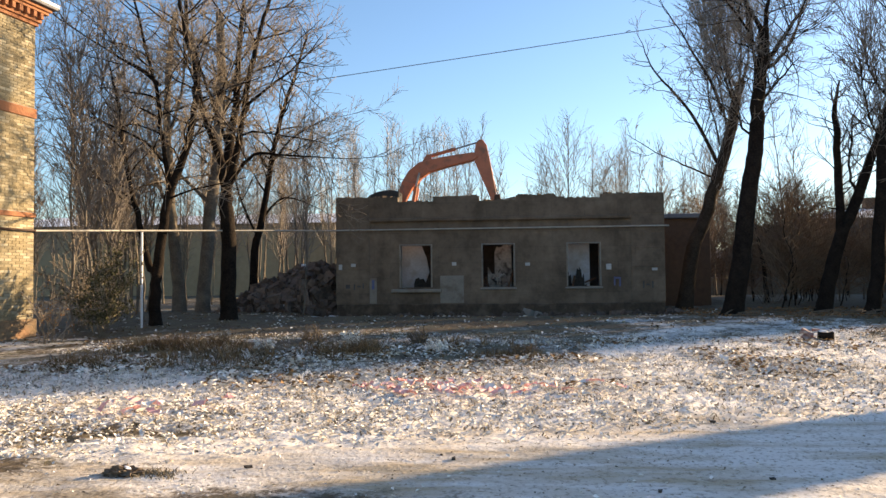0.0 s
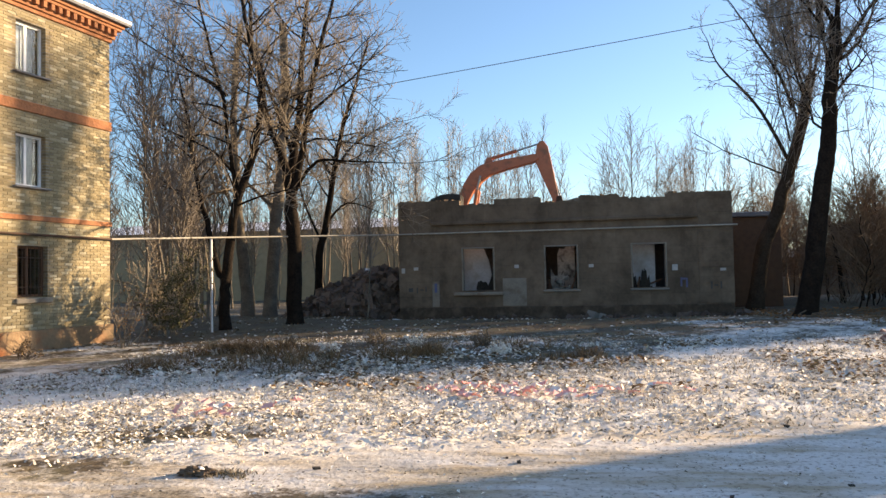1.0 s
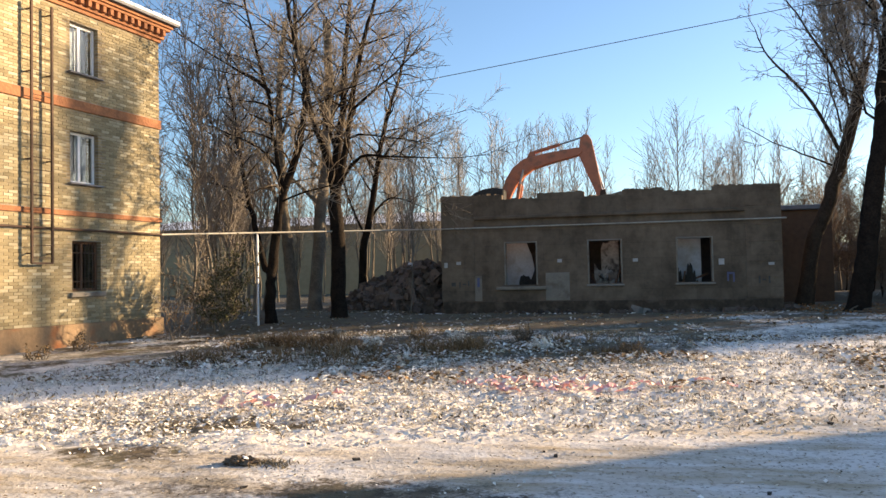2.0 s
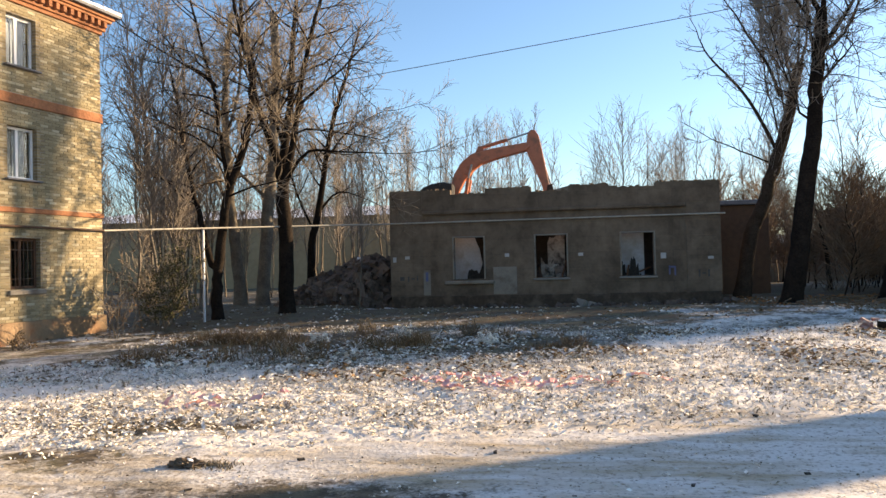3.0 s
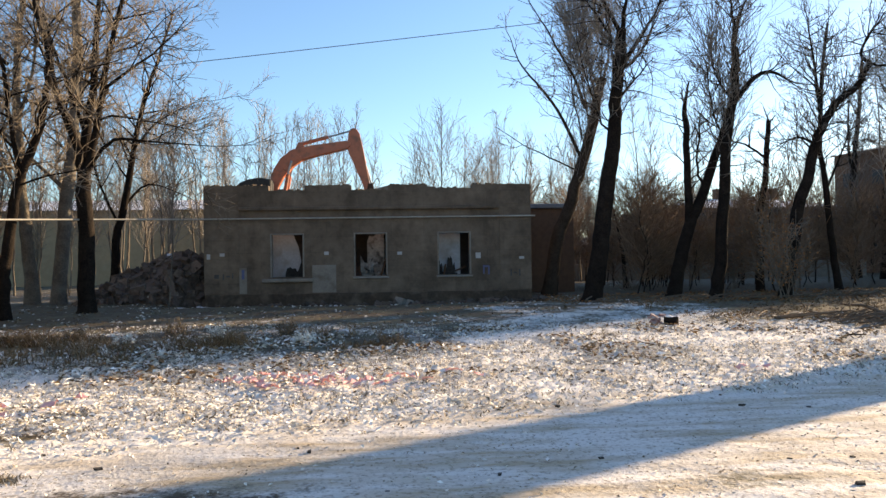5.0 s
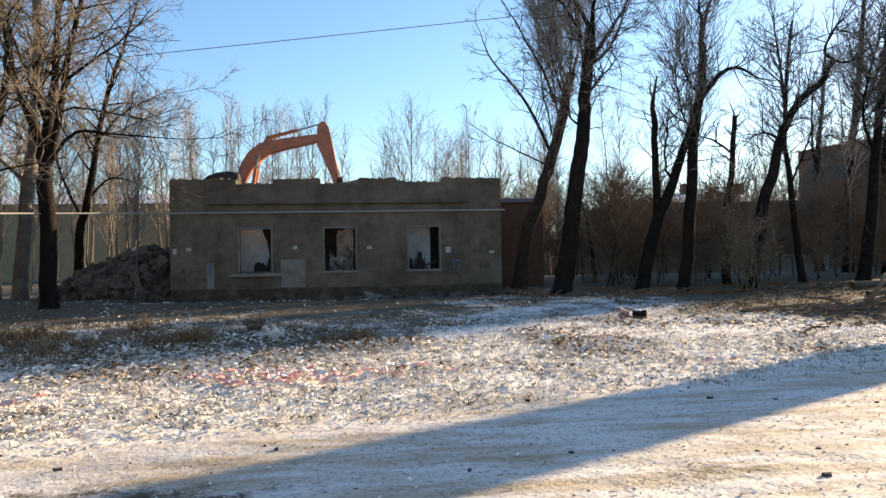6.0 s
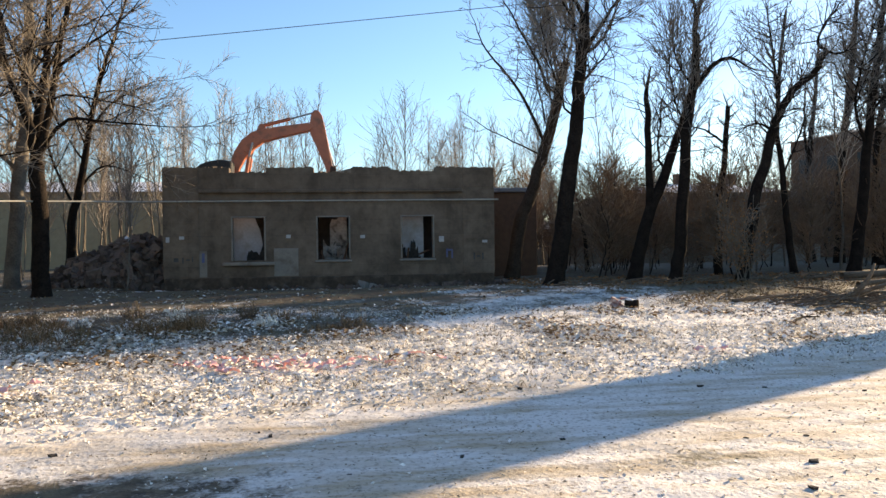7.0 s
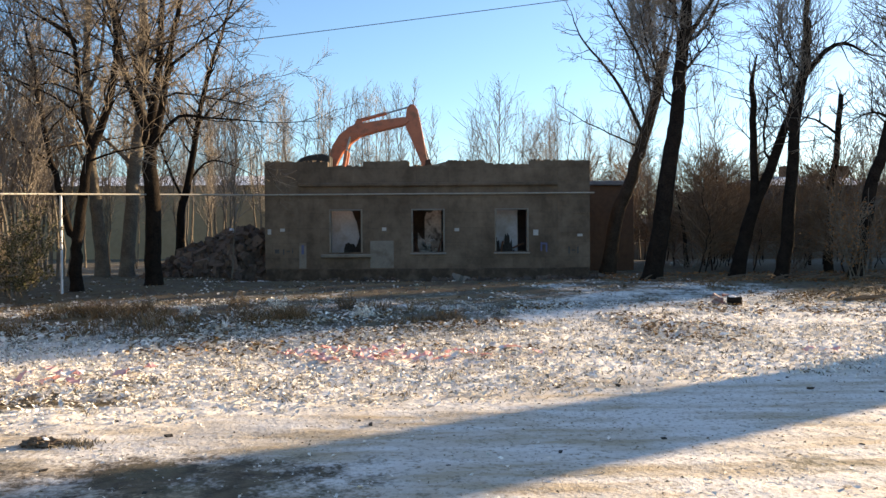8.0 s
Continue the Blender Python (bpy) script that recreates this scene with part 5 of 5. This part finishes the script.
def scatter(n, x0, x1, y0, y1, seed, keep):
    """n places with a size each, where keep(x, y) lets them lie."""
    r = np.random.default_rng(seed)
    out = np.zeros((0, 3))
    while len(out) < n:
        x, y = r.uniform(x0, x1, 4 * n), r.uniform(y0, y1, 4 * n)
        good = r.random(4 * n) < keep(x, y)
        out = np.concatenate([out, np.stack([x, y, r.uniform(0.6, 1.3, 4 * n)], axis=-1)[good]])
    return out[:n]


def meadow(x, y):
    edge = 6.1 + 0.28 * x
    clump = value_noise(x, y, 0.8, 33)
    k = np.clip((y - edge) / 1.2, 0, 1) * (0.25 + 0.75 * clump) * np.where(y < 13, 1.0, 0.55)
    return np.where((y > 19) | ((x < -6) & (y > 12) & (y < 15)), 0.02, k)


def weedy(x, y):
    return np.exp(-((y - 14.9 - 0.12 * x) / 1.7) ** 2) * np.clip(value_noise(x, y, 1.5, 44) * 0.7 + value_noise(x, y, 0.5, 45) * 0.3 - 0.5, 0, 1) * 3.2


blades("frosted_grass", "short dead grass thick with white frost", scatter(6000, -10, 13, 5.2, 19, 51, meadow), M_FROST, 52, 0.035, 0.012, 5, 1.9)
blades("straw_grass", "short tufts of straw-coloured dead grass", scatter(2600, -10, 13, 5.5, 20, 53, meadow), M_STRAW, 54, 0.05, 0.008, 5, 1.7)
blades("dry_weeds", "band of brown dry weeds standing in the snow", scatter(520, -8, 0.3, 11.5, 18, 55, weedy), M_WEED, 56, 0.26, 0.006, 9, 1.7, "weeds")
blades("frosted_weeds", "weeds bent under white frost", scatter(90, -8, 1.0, 11.5, 18, 155, weedy), M_FROST, 156, 0.13, 0.012, 16, 2.2, "weeds")
blades("dry_weeds", "small clump of rusty dry weeds in the snow", [(0.05 + 0.45 * rng.gauss(0, 1), 13.6 + 0.25 * rng.gauss(0, 1), rng.uniform(0.5, 1)) for _ in range(70)], M_WEED, 57, 0.18, 0.007, 7, 1.0, "weeds")
blades("dry_weeds", "scattered brown weeds along the foot of the trees", scatter(420, 8, 26, 17, 29, 58, lambda x, y: 0.2 + 0.8 * value_noise(x, y, 1.5, 59)), M_WEED, 60, 0.13, 0.008, 7, 1.7, "weeds")


def litter(name, label, spots, material_, seed, size, lift):
    """Small curled leaves lying every way, all in one object."""
    r = np.random.default_rng(seed)
    x, y, s = spots.T
    n = len(x)
    p = np.stack([x, y, ground_z(x, y) + r.uniform(0, lift, n)], axis=-1)
    a, l = r.uniform(0, 6.28, n), size * s * r.uniform(0.5, 1.2, n)
    u = np.stack([np.cos(a), np.sin(a), r.uniform(-0.4, 0.6, n)], axis=-1) * l[:, None]
    v = np.stack([-np.sin(a), np.cos(a), r.uniform(-0.5, 0.5, n)], axis=-1) * (l * r.uniform(0.35, 0.7, n))[:, None]
    k = np.stack([0 * l, 0 * l, l * r.uniform(0.1, 0.5, n)], axis=-1)
    verts = np.stack([p - u, p + v + k, p + u, p - v + k], axis=1).reshape(-1, 3)
    b = np.arange(n) * 4
    faces = np.concatenate([np.stack([b, b + 1, b + 2], axis=-1), np.stack([b, b + 2, b + 3], axis=-1)])
    return tagged(link_mesh(name, verts, faces, material_), label, "leaf litter", kind="stuff")


def near_meadow(x, y):
    return meadow(x, y) * np.minimum(1.0, (8.5 / np.maximum(y, 1.0)) ** 2)


litter("frosted_leaves", "fallen leaves crusted with white frost", scatter(20000, -7, 11, 5.5, 14, 61, near_meadow), M_FROST, 62, 0.035, 0.06)
litter("brown_leaves", "dead brown leaves among the frost", scatter(4800, -8, 11, 5.5, 16, 63, near_meadow), M_STRAW, 64, 0.03, 0.06)
yard_spots = scatter(5200, -14, 9, 16.5, 29.5, 68, lambda x, y: np.clip(value_noise(x, y, 1.0, 69) * 1.5 - 0.3, 0, 1))
litter("yard_litter", "dark leaves and crumbs trodden into the yard", yard_spots[:3000], M_WEED, 70, 0.05, 0.03)
litter("yard_snow", "crusts of snow left in the yard", yard_spots[4300:], M_FROST, 71, 0.07, 0.02)
shade_spots = scatter(9000, -9, 9, 9.5, 17, 84, lambda x, y: np.clip(value_noise(x, y, 1.3, 85) * 2.6 - 1.25, 0, 1))
litter("frosted_clumps", "clumps of bent frosted leaves in the verge", shade_spots[:5600], M_FROST, 86, 0.06, 0.09)
litter("brown_clumps", "clumps of bent brown leaves in the verge", shade_spots[5600:], M_WEED, 87, 0.06, 0.10)
litter("road_crumbs", "crumbs of dirt and ice on the trodden snow", scatter(5200, -6, 10, 2.8, 9, 72, lambda x, y: 0.2 + 0.8 * value_noise(x, y, 0.7, 73)), M_STRAW, 74, 0.014, 0.022)
litter("ice_crumbs", "white crumbs of snow on the trodden road", scatter(5200, -6, 10, 2.8, 9, 75, lambda x, y: 0.2 + 0.8 * value_noise(x, y, 0.9, 76)), M_FROST, 77, 0.02, 0.024)
litter("verge_litter", "brown leaves over the snow beside the brushwood", scatter(4200, 8, 20, 13.5, 23.5, 78, lambda x, y: np.clip(value_noise(x, y, 1.2, 79) * 1.6 - 0.4, 0, 1)), M_WEED, 80, 0.05, 0.05)
litter("tree_litter", "rusty leaf litter under the row of trees", scatter(5000, 6, 26, 23.5, 30, 65, lambda x, y: 0.3 + 0.7 * value_noise(x, y, 1.3, 66)), M_LEAF, 67, 0.06, 0.08)


def shrub(x, y, height, width, label, leaf, seed, stems=16, leaves=900, leaf_size=0.035):
    r = random.Random(seed)
    bush = thing("shrub", (x, y, gz(x, y)), label, "shrub")
    wood = Wood()
    for k in range(stems):
        a = r.uniform(0, 6.28)
        way = Vector((math.cos(a) * width / height, math.sin(a) * width / height, 1.0))
        sprout(wood, r, Vector((r.gauss(0, width * 0.15), r.gauss(0, width * 0.15), -0.05)), way, height * r.uniform(0.6, 1.05), 0.016, 2, 0.05, 0.12)
    link_mesh("crown", wood.verts, wood.faces, M_TWIG, bush)
    if leaves:
        verts, faces = [], []
        tips = [v for v in wood.verts if v.z > height * 0.18]
        for _ in range(leaves):
            p = r.choice(tips) + Vector((r.gauss(0, 0.03), r.gauss(0, 0.03), r.gauss(0, 0.03)))
            u = Vector((r.gauss(0, 1), r.gauss(0, 1), r.gauss(0, 1))).normalized() * leaf_size
            v = u.cross(Vector((r.gauss(0, 1), r.gauss(0, 1), r.gauss(0, 1)))).normalized() * leaf_size * 0.55
            b = len(verts)
            verts += [p - u, p + v, p + u, p - v]
            faces.append((b, b + 1, b + 2, b + 3))
        tagged(link_mesh("foliage", verts, faces, leaf, bush), kind="stuff")
    return bush


shrub(-10.9, 19.3, 1.9, 0.75, "dark half-bare shrub by the corner of the brick house", M_EVERGREEN, 71, 14, 5000, 0.035)
shrub(-11.3, 17.6, 1.4, 0.6, "twiggy brown shrub against the brick house", M_LEAF, 72, 14, 160, 0.03)
shrub(-12.6, 21.2, 2.2, 0.8, "tall thin bare shrub behind the house corner", M_WEED, 73, 16, 200, 0.03)
shrub(-12.2, 15.0, 0.5, 0.6, "low dark weeds at the foot of the house", M_WEED, 74, 12, 200, 0.03)
shrub(-11.9, 13.2, 0.45, 0.5, "low dark weeds at the foot of the house", M_WEED, 75, 10, 160, 0.03)
shrub(14.3, 24.7, 2.6, 0.9, "young shrub still holding rusty orange leaves", M_LEAF, 76, 12, 900, 0.045)
shrub(16.0, 33.0, 2.2, 1.6, "bare tangled brown shrub", M_LEAF, 77, 14, 300, 0.04)
shrub(11.5, 33.5, 1.5, 1.3, "bare tangled brown shrub", M_WEED, 78, 14, 200, 0.04)

shrub(-3.27, 15.3, 0.42, 0.16, "small dry plant white with frost", M_FROST, 171, 9, 420, 0.03)
shrub(-1.4, 14.5, 0.24, 0.32, "low hummock of grass white with frost", M_FROST, 172, 22, 800, 0.035)
shrub(-5.0, 14.9, 0.22, 0.30, "low hummock of grass white with frost", M_FROST, 173, 18, 500, 0.035)
shrub(0.35, 13.7, 0.34, 0.30, "rusty dry weeds standing in the snow", M_WEED, 174, 20, 260, 0.02)
shrub(-4.2, 16.0, 0.45, 0.40, "brown dry weeds standing in the snow", M_WEED, 175, 22, 300, 0.02)
shrub(-1.9, 16.2, 0.42, 0.40, "brown dry weeds standing in the snow", M_WEED, 176, 22, 300, 0.02)
shrub(-6.2, 15.4, 0.40, 0.35, "brown dry weeds standing in the snow", M_WEED, 177, 18, 260, 0.02)


# ---- branches, logs and litter on the ground ----
def dead_branch(x, y, limbs, label, seed, rz=0.0, material_=M_DEADWOOD):
    r = random.Random(seed)
    w = Wood()
    for r0, r1, way in limbs:
        run = smooth_path([Vector(p) for p in way], 3)
        w.limb(run, [r0 + (r1 - r0) * i / (len(run) - 1) for i in range(len(run))], 7)
        for i in range(1, len(run)):
            if r.random() < 0.45:
                sprout(w, r, run[i], Vector((r.gauss(0, 1), r.gauss(0, 1), 0.35)), r.uniform(0.3, 0.8), 0.015, 1, 0.0, 0.2)
    ob = link_mesh("dead_branch", w.verts, w.faces, material_, smooth=True)
    ob.matrix_world = pose(x, y, gz(x, y) + 0.03, 0, 0, rz)
    return tagged(ob, label, "branch", "fallen branches")


dead_branch(13.3, 17.2, [(0.09, 0.04, [(-1.3, 0, 0.02), (-0.5, 0, 0.10), (0.1, 0, 0.22), (0.9, 0.1, 0.40), (1.5, 0.1, 0.55)]),
                         (0.08, 0.03, [(-0.1, 0, 0.18), (0.2, -0.1, 0.55), (0.38, -0.1, 0.95)]),
                         (0.06, 0.02, [(-0.6, 0, 0.1), (-0.9, 0.3, 0.3), (-1.5, 0.4, 0.35)])], "antler-shaped fallen limb lying in the snow", 81)
dead_branch(14.2, 17.6, [(0.07, 0.03, [(-1.2, 0, 0.05), (0, 0.2, 0.15), (1.2, 0.1, 0.1)])], "fallen bough lying in the snow", 82, 20)
dead_branch(10.9, 17.3, [(0.05, 0.02, [(-0.9, 0, 0.03), (0, 0.2, 0.1), (0.9, 0.1, 0.2)])], "fallen bough lying in the snow", 83, -14)
dead_branch(9.6, 13.6, [(0.03, 0.012, [(-0.5, 0, 0.02), (0, 0.1, 0.05), (0.5, 0, 0.03)])], "dry twig lying on the snow", 84, 30, M_BARK)
dead_branch(17.6, 21.0, [(0.10, 0.05, [(-1.8, 0, 0.1), (0, 0.1, 0.2), (1.8, 0, 0.15)])], "fallen log half buried in snow", 85, 8)
dead_branch(20.0, 24.5, [(0.14, 0.10, [(-2.0, 0, 0.12), (0, 0.1, 0.18), (2.0, 0, 0.14)])], "fallen log half buried in snow", 86, -6)
sticks = Wood()
for _ in range(330):
    x = rng.uniform(7, 26)
    y = 25.2 + rng.gauss(0, 1.0) + 0.05 * (x - 12)
    a = rng.gauss(0, 0.7)
    l = rng.uniform(0.2, 0.9)
    z = gz(x, y) + rng.uniform(0.02, 0.14)
    p, q = Vector((x, y, z)), Vector((x + l * math.cos(a), y + l * math.sin(a), z + rng.uniform(-0.04, 0.12)))
    sticks.limb([p, p.lerp(q, 0.5) + Vector((0, 0, 0.02)), q], [0.022, 0.018, 0.01], 5)
for _ in range(190):
    x, y = 12.9 + rng.gauss(0, 1.7), 17.0 + rng.gauss(0, 0.8)
    a = rng.uniform(-1.2, 1.2)
    l = rng.uniform(0.3, 1.1)
    z = gz(x, y) + rng.uniform(0.01, 0.10)
    p, q = Vector((x, y, z)), Vector((x + l * math.cos(a), y + l * math.sin(a), z + rng.uniform(-0.02, 0.22)))
    sticks.limb([p, p.lerp(q, 0.5) + Vector((0, 0, 0.03)), q], [0.016, 0.013, 0.007], 5)
tagged(link_mesh("brushwood", sticks.verts, sticks.faces, M_DEADWOOD), "brushwood strewn along the foot of the trees", "branches", kind="stuff")

# the sawn log with a rag and snow
lx, ly = 7.04, 16.8
lz = gz(lx, ly)
sawn = thing("sawn_log", (lx, ly, lz), "short sawn log with dark end lying on the snow", "log", rz=-28)
sawn.scale = (0.6, 0.7, 0.8)
bm = bmesh.new()
bmesh.ops.create_cone(bm, cap_ends=True, segments=16, radius1=0.16, radius2=0.14, depth=0.5, matrix=Matrix.Translation((0.04, -0.01, 0.13)) @ Euler((0, math.pi / 2, 0)).to_matrix().to_4x4())
bmesh.ops.subdivide_edges(bm, edges=bm.edges[:], cuts=2, use_grid_fill=True)
for v in bm.verts:
    v.co += Vector((0, 0.03 * noise.noise(v.co * 11), 0.04 * noise.noise(v.co * 9 + Vector((3, 0, 0)))))
part("log_body", bm, M_BARK, sawn, smooth=False)
part("cut_end", rod(bmesh.new(), (0.26, -0.01, 0.13), (0.33, -0.01, 0.13), 0.15, 0.135, 14), M_BARK, sawn, "dark sawn end")
bm = bmesh.new()
bmesh.ops.create_icosphere(bm, subdivisions=2, radius=0.16, matrix=Matrix.Diagonal((1.1, 0.7, 0.3, 1)))
for v in bm.verts:
    v.co += Vector((-0.05, 0, 0.27 + 0.02 * noise.noise(v.co * 9)))
part("snow_cap", bm, M_SNOW, sawn, smooth=True)
bm = bmesh.new()
for k in range(9):
    rough_block(bm, (lx - 0.30 + rng.gauss(0, 0.07), ly + 0.02 + rng.gauss(0, 0.05), lz + 0.05 + 0.025 * k), (0.15, 0.10, 0.05), [rng.uniform(-0.7, 0.7) for _ in range(3)], rng, 0.35)
tagged(part("crumpled_rag", bm, M_RED_SIGN), "crumpled reddish rag against the log", "rag")

# the rotten stump near the road
sx, sy = -3.05, 4.92
sz = gz(sx, sy)
stump = thing("rotten_stump", (sx, sy, sz), "low rotten brown stump with straw and snow beside the road", "stump")
bm = bmesh.new()
bmesh.ops.create_icosphere(bm, subdivisions=4, radius=0.14)
for v in bm.verts:
    q = v.co.copy()
    v.co *= 1 + 0.3 * noise.noise(q * 17) + 0.4 * noise.noise(q * 43)
    v.co = Vector((v.co.x * 1.1, v.co.y * 0.7, max(-0.02, v.co.z * 0.45) + 0.012))
part("wood", bm, M_DEADWOOD, stump)
bm = bmesh.new()
rough_block(bm, (0.06, -0.02, 0.075), (0.04, 0.03, 0.012), (0.2, 0.3, 1), rng, 0.3)
part("snow_cap", bm, M_SNOW, stump)
blades("straw_tuft", "flattened straw blown against the stump", [(sx + 0.12 + 0.3 * rng.random(), sy + 0.05 * rng.gauss(0, 1) + 0.03, 0.7) for _ in range(26)], M_STRAW, 91, 0.06, 0.005, 9, 2.0)


def tape(x, y, length, turn, seed):
    """A crumpled run of striped barrier tape."""
    r = random.Random(seed)
    t = thing("barrier_tape", (x, y, gz(x, y)), "crumpled red and white barrier tape in the frosted grass", "tape", "barrier tape")
    verts, faces, slots = [], [], []
    p, a = Vector((0, 0, 0.07)), turn
    steps = int(length / 0.045)
    for k in range(steps + 1):
        a += r.gauss(0, 0.55)
        a = a * 0.86 + turn * 0.14
        tilt = r.uniform(-0.7, 0.7)
        w = Vector((-math.sin(a) * math.cos(tilt), math.cos(a) * math.cos(tilt), math.sin(tilt))) * 0.045
        verts += [p - w, p + w]
        if k:
            b = 2 * k
            faces.append((b - 2, b - 1, b + 1, b))
            slots.append(0 if (k // 2) % 5 < 3 else 1)
        p = p + Vector((math.cos(a) * 0.045, math.sin(a) * 0.045, 0))
        p.z = max(0.07, min(0.18, p.z + r.gauss(0, 0.022)))
    ob = link_mesh("ribbon", verts, faces, M_TAPE_RED, t)
    ob.data.materials.append(M_TAPE_WHITE)
    ob.data.polygons.foreach_set("material_index", slots[:len(ob.data.polygons)])


for n, (x, y, l, a) in enumerate(((-2.1, 9.5, 2.6, -0.2), (-2.0, 9.7, 1.8, -0.1), (-1.9, 9.4, 2.4, -0.25), (-1.6, 9.2, 1.6, 0.1), (-0.9, 9.0, 2.0, 0.0), (-0.5, 9.2, 1.4, -0.1), (0.7, 9.1, 1.0, 0.1), (-4.7, 7.5, 1.3, 0.1), (-4.3, 7.4, 0.8, 0.4), (-3.7, 7.9, 0.6, 0.0), (5.2, 9.4, 0.8, 0.3))):
    tape(x, y, l, a, 100 + n)

# stones and clods on the trodden snow
for k in range(40):
    x, y = rng.uniform(-4.5, 8.5), rng.uniform(2.9, 8.5)
    s = rng.uniform(0.008, 0.028)
    bm = bmesh.new()
    rough_block(bm, (0, 0, s * 0.3), (s * 2.2, s * 1.4, s), (0, 0, rng.uniform(0, 3)), rng, 0.3)
    ob = part("clod", bm, M_DARK)
    ob.location = (x, y, gz(x, y) + 0.012)
    tagged(ob, "small dark clod of earth on the trodden snow", "clod", "clods on the road")

# ---- facing bricks of the apartment house ----
def brick_material(name, single):
    """Yellow brick that changes from piece to piece, darker in broad and fine blotches."""
    mt = bpy.data.materials.new(name)
    mt.use_nodes = True
    nt = mt.node_tree
    bs = nt.nodes["Principled BSDF"]
    if single:
        chance = nt.nodes.new("ShaderNodeObjectInfo").outputs["Random"]
    else:
        chance = nt.nodes.new("ShaderNodeNewGeometry").outputs["Random Per Island"]
    ramp = nt.nodes.new("ShaderNodeValToRGB")
    ramp.color_ramp.interpolation = "LINEAR"
    for k, (at, c) in enumerate(((0.0, (0.24, 0.195, 0.115)), (0.25, (0.31, 0.255, 0.155)), (0.75, (0.38, 0.32, 0.20)), (1.0, (0.54, 0.48, 0.34)))):
        e = ramp.color_ramp.elements[k] if k < 2 else ramp.color_ramp.elements.new(at)
        e.position, e.color = at, (*c, 1)
    nt.links.new(chance, ramp.inputs[0])
    geo = nt.nodes.new("ShaderNodeNewGeometry")
    col = ramp.outputs[0]
    for scale, lo, hi, tone in ((0.7, 0.45, 0.75, 0.72), (38.0, 0.3, 0.8, 0.78)):
        n = nt.nodes.new("ShaderNodeTexNoise")
        n.inputs["Scale"].default_value, n.inputs["Detail"].default_value = scale, 6.0
        nt.links.new(geo.outputs["Position"], n.inputs["Vector"])
        r = nt.nodes.new("ShaderNodeMapRange")
        r.inputs["From Min"].default_value, r.inputs["From Max"].default_value = lo, hi
        r.inputs["To Min"].default_value, r.inputs["To Max"].default_value = 1.0, tone
        nt.links.new(n.outputs["Fac"], r.inputs["Value"])
        m = nt.nodes.new("ShaderNodeMix")
        m.data_type, m.blend_type = "RGBA", "MULTIPLY"
        m.inputs[0].default_value = 1.0
        nt.links.new(col, m.inputs[6])
        nt.links.new(r.outputs[0], m.inputs[7])
        col = m.outputs[2]
    nt.links.new(col, bs.inputs["Base Color"])
    bs.inputs["Roughness"].default_value, bs.inputs["Specular IOR Level"].default_value = 0.88, 0.2
    return mt


def face_with_bricks():
    """Each brick stands proud of the mortar; the lowest courses by the corner are single pieces, the rest is joined."""
    r = random.Random(77)
    one, rest = brick_material("facing_brick", True), brick_material("facing_bricks", False)
    bm = boxed(-0.121, -0.008, 0, 0.121, 0.002, 0.066, 0.003)
    shared = bpy.data.meshes.new("brick")
    bm.to_mesh(shared)
    bm.free()
    shared.materials.append(one)
    verts, faces, singles = [], [], 0
    bands = ((2.92, 3.07), (5.64, 5.92))
    holes = [(a + dx - 0.01, b + dx + 0.01, c - (0.16 if n == 0 else 0.06), d + 0.01) for dx in columns[:2] for n, (a, b, c, d) in enumerate(FLAT_WINDOWS)]
    for row in range(104):
        z = 0.203 + 0.077 * row
        if z + 0.066 > 8.195 or any(z < b and z + 0.066 > a for a, b in bands):
            continue
        for k in range(27):
            x = -0.128 - 0.255 * k - (0.1275 if row % 2 else 0.0)
            if any(x - 0.121 < b and x + 0.121 > a and z < d and z + 0.066 > c for a, b, c, d in holes):
                continue
            if singles < 300 and x > -3.9:
                ob = new("brick", shared)
                ob.parent = flats
                ob.location = (x, r.uniform(-0.002, 0.001), z)
                singles += 1
                continue
            y, b = -0.008 + r.uniform(-0.002, 0.002), len(verts)
            verts += [(x - 0.121, 0.002, z), (x + 0.121, 0.002, z), (x + 0.121, 0.002, z + 0.066), (x - 0.121, 0.002, z + 0.066),
                      (x - 0.119, y, z + 0.002), (x + 0.119, y, z + 0.002), (x + 0.119, y, z + 0.064), (x - 0.119, y, z + 0.064)]
            faces += [(b + 4, b + 5, b + 6, b + 7), (b, b + 1, b + 5, b + 4), (b + 1, b + 2, b + 6, b + 5), (b + 2, b + 3, b + 7, b + 6), (b + 3, b, b + 4, b + 7)]
    tagged(link_mesh("brickwork", verts, faces, rest, flats), kind="stuff")


face_with_bricks()
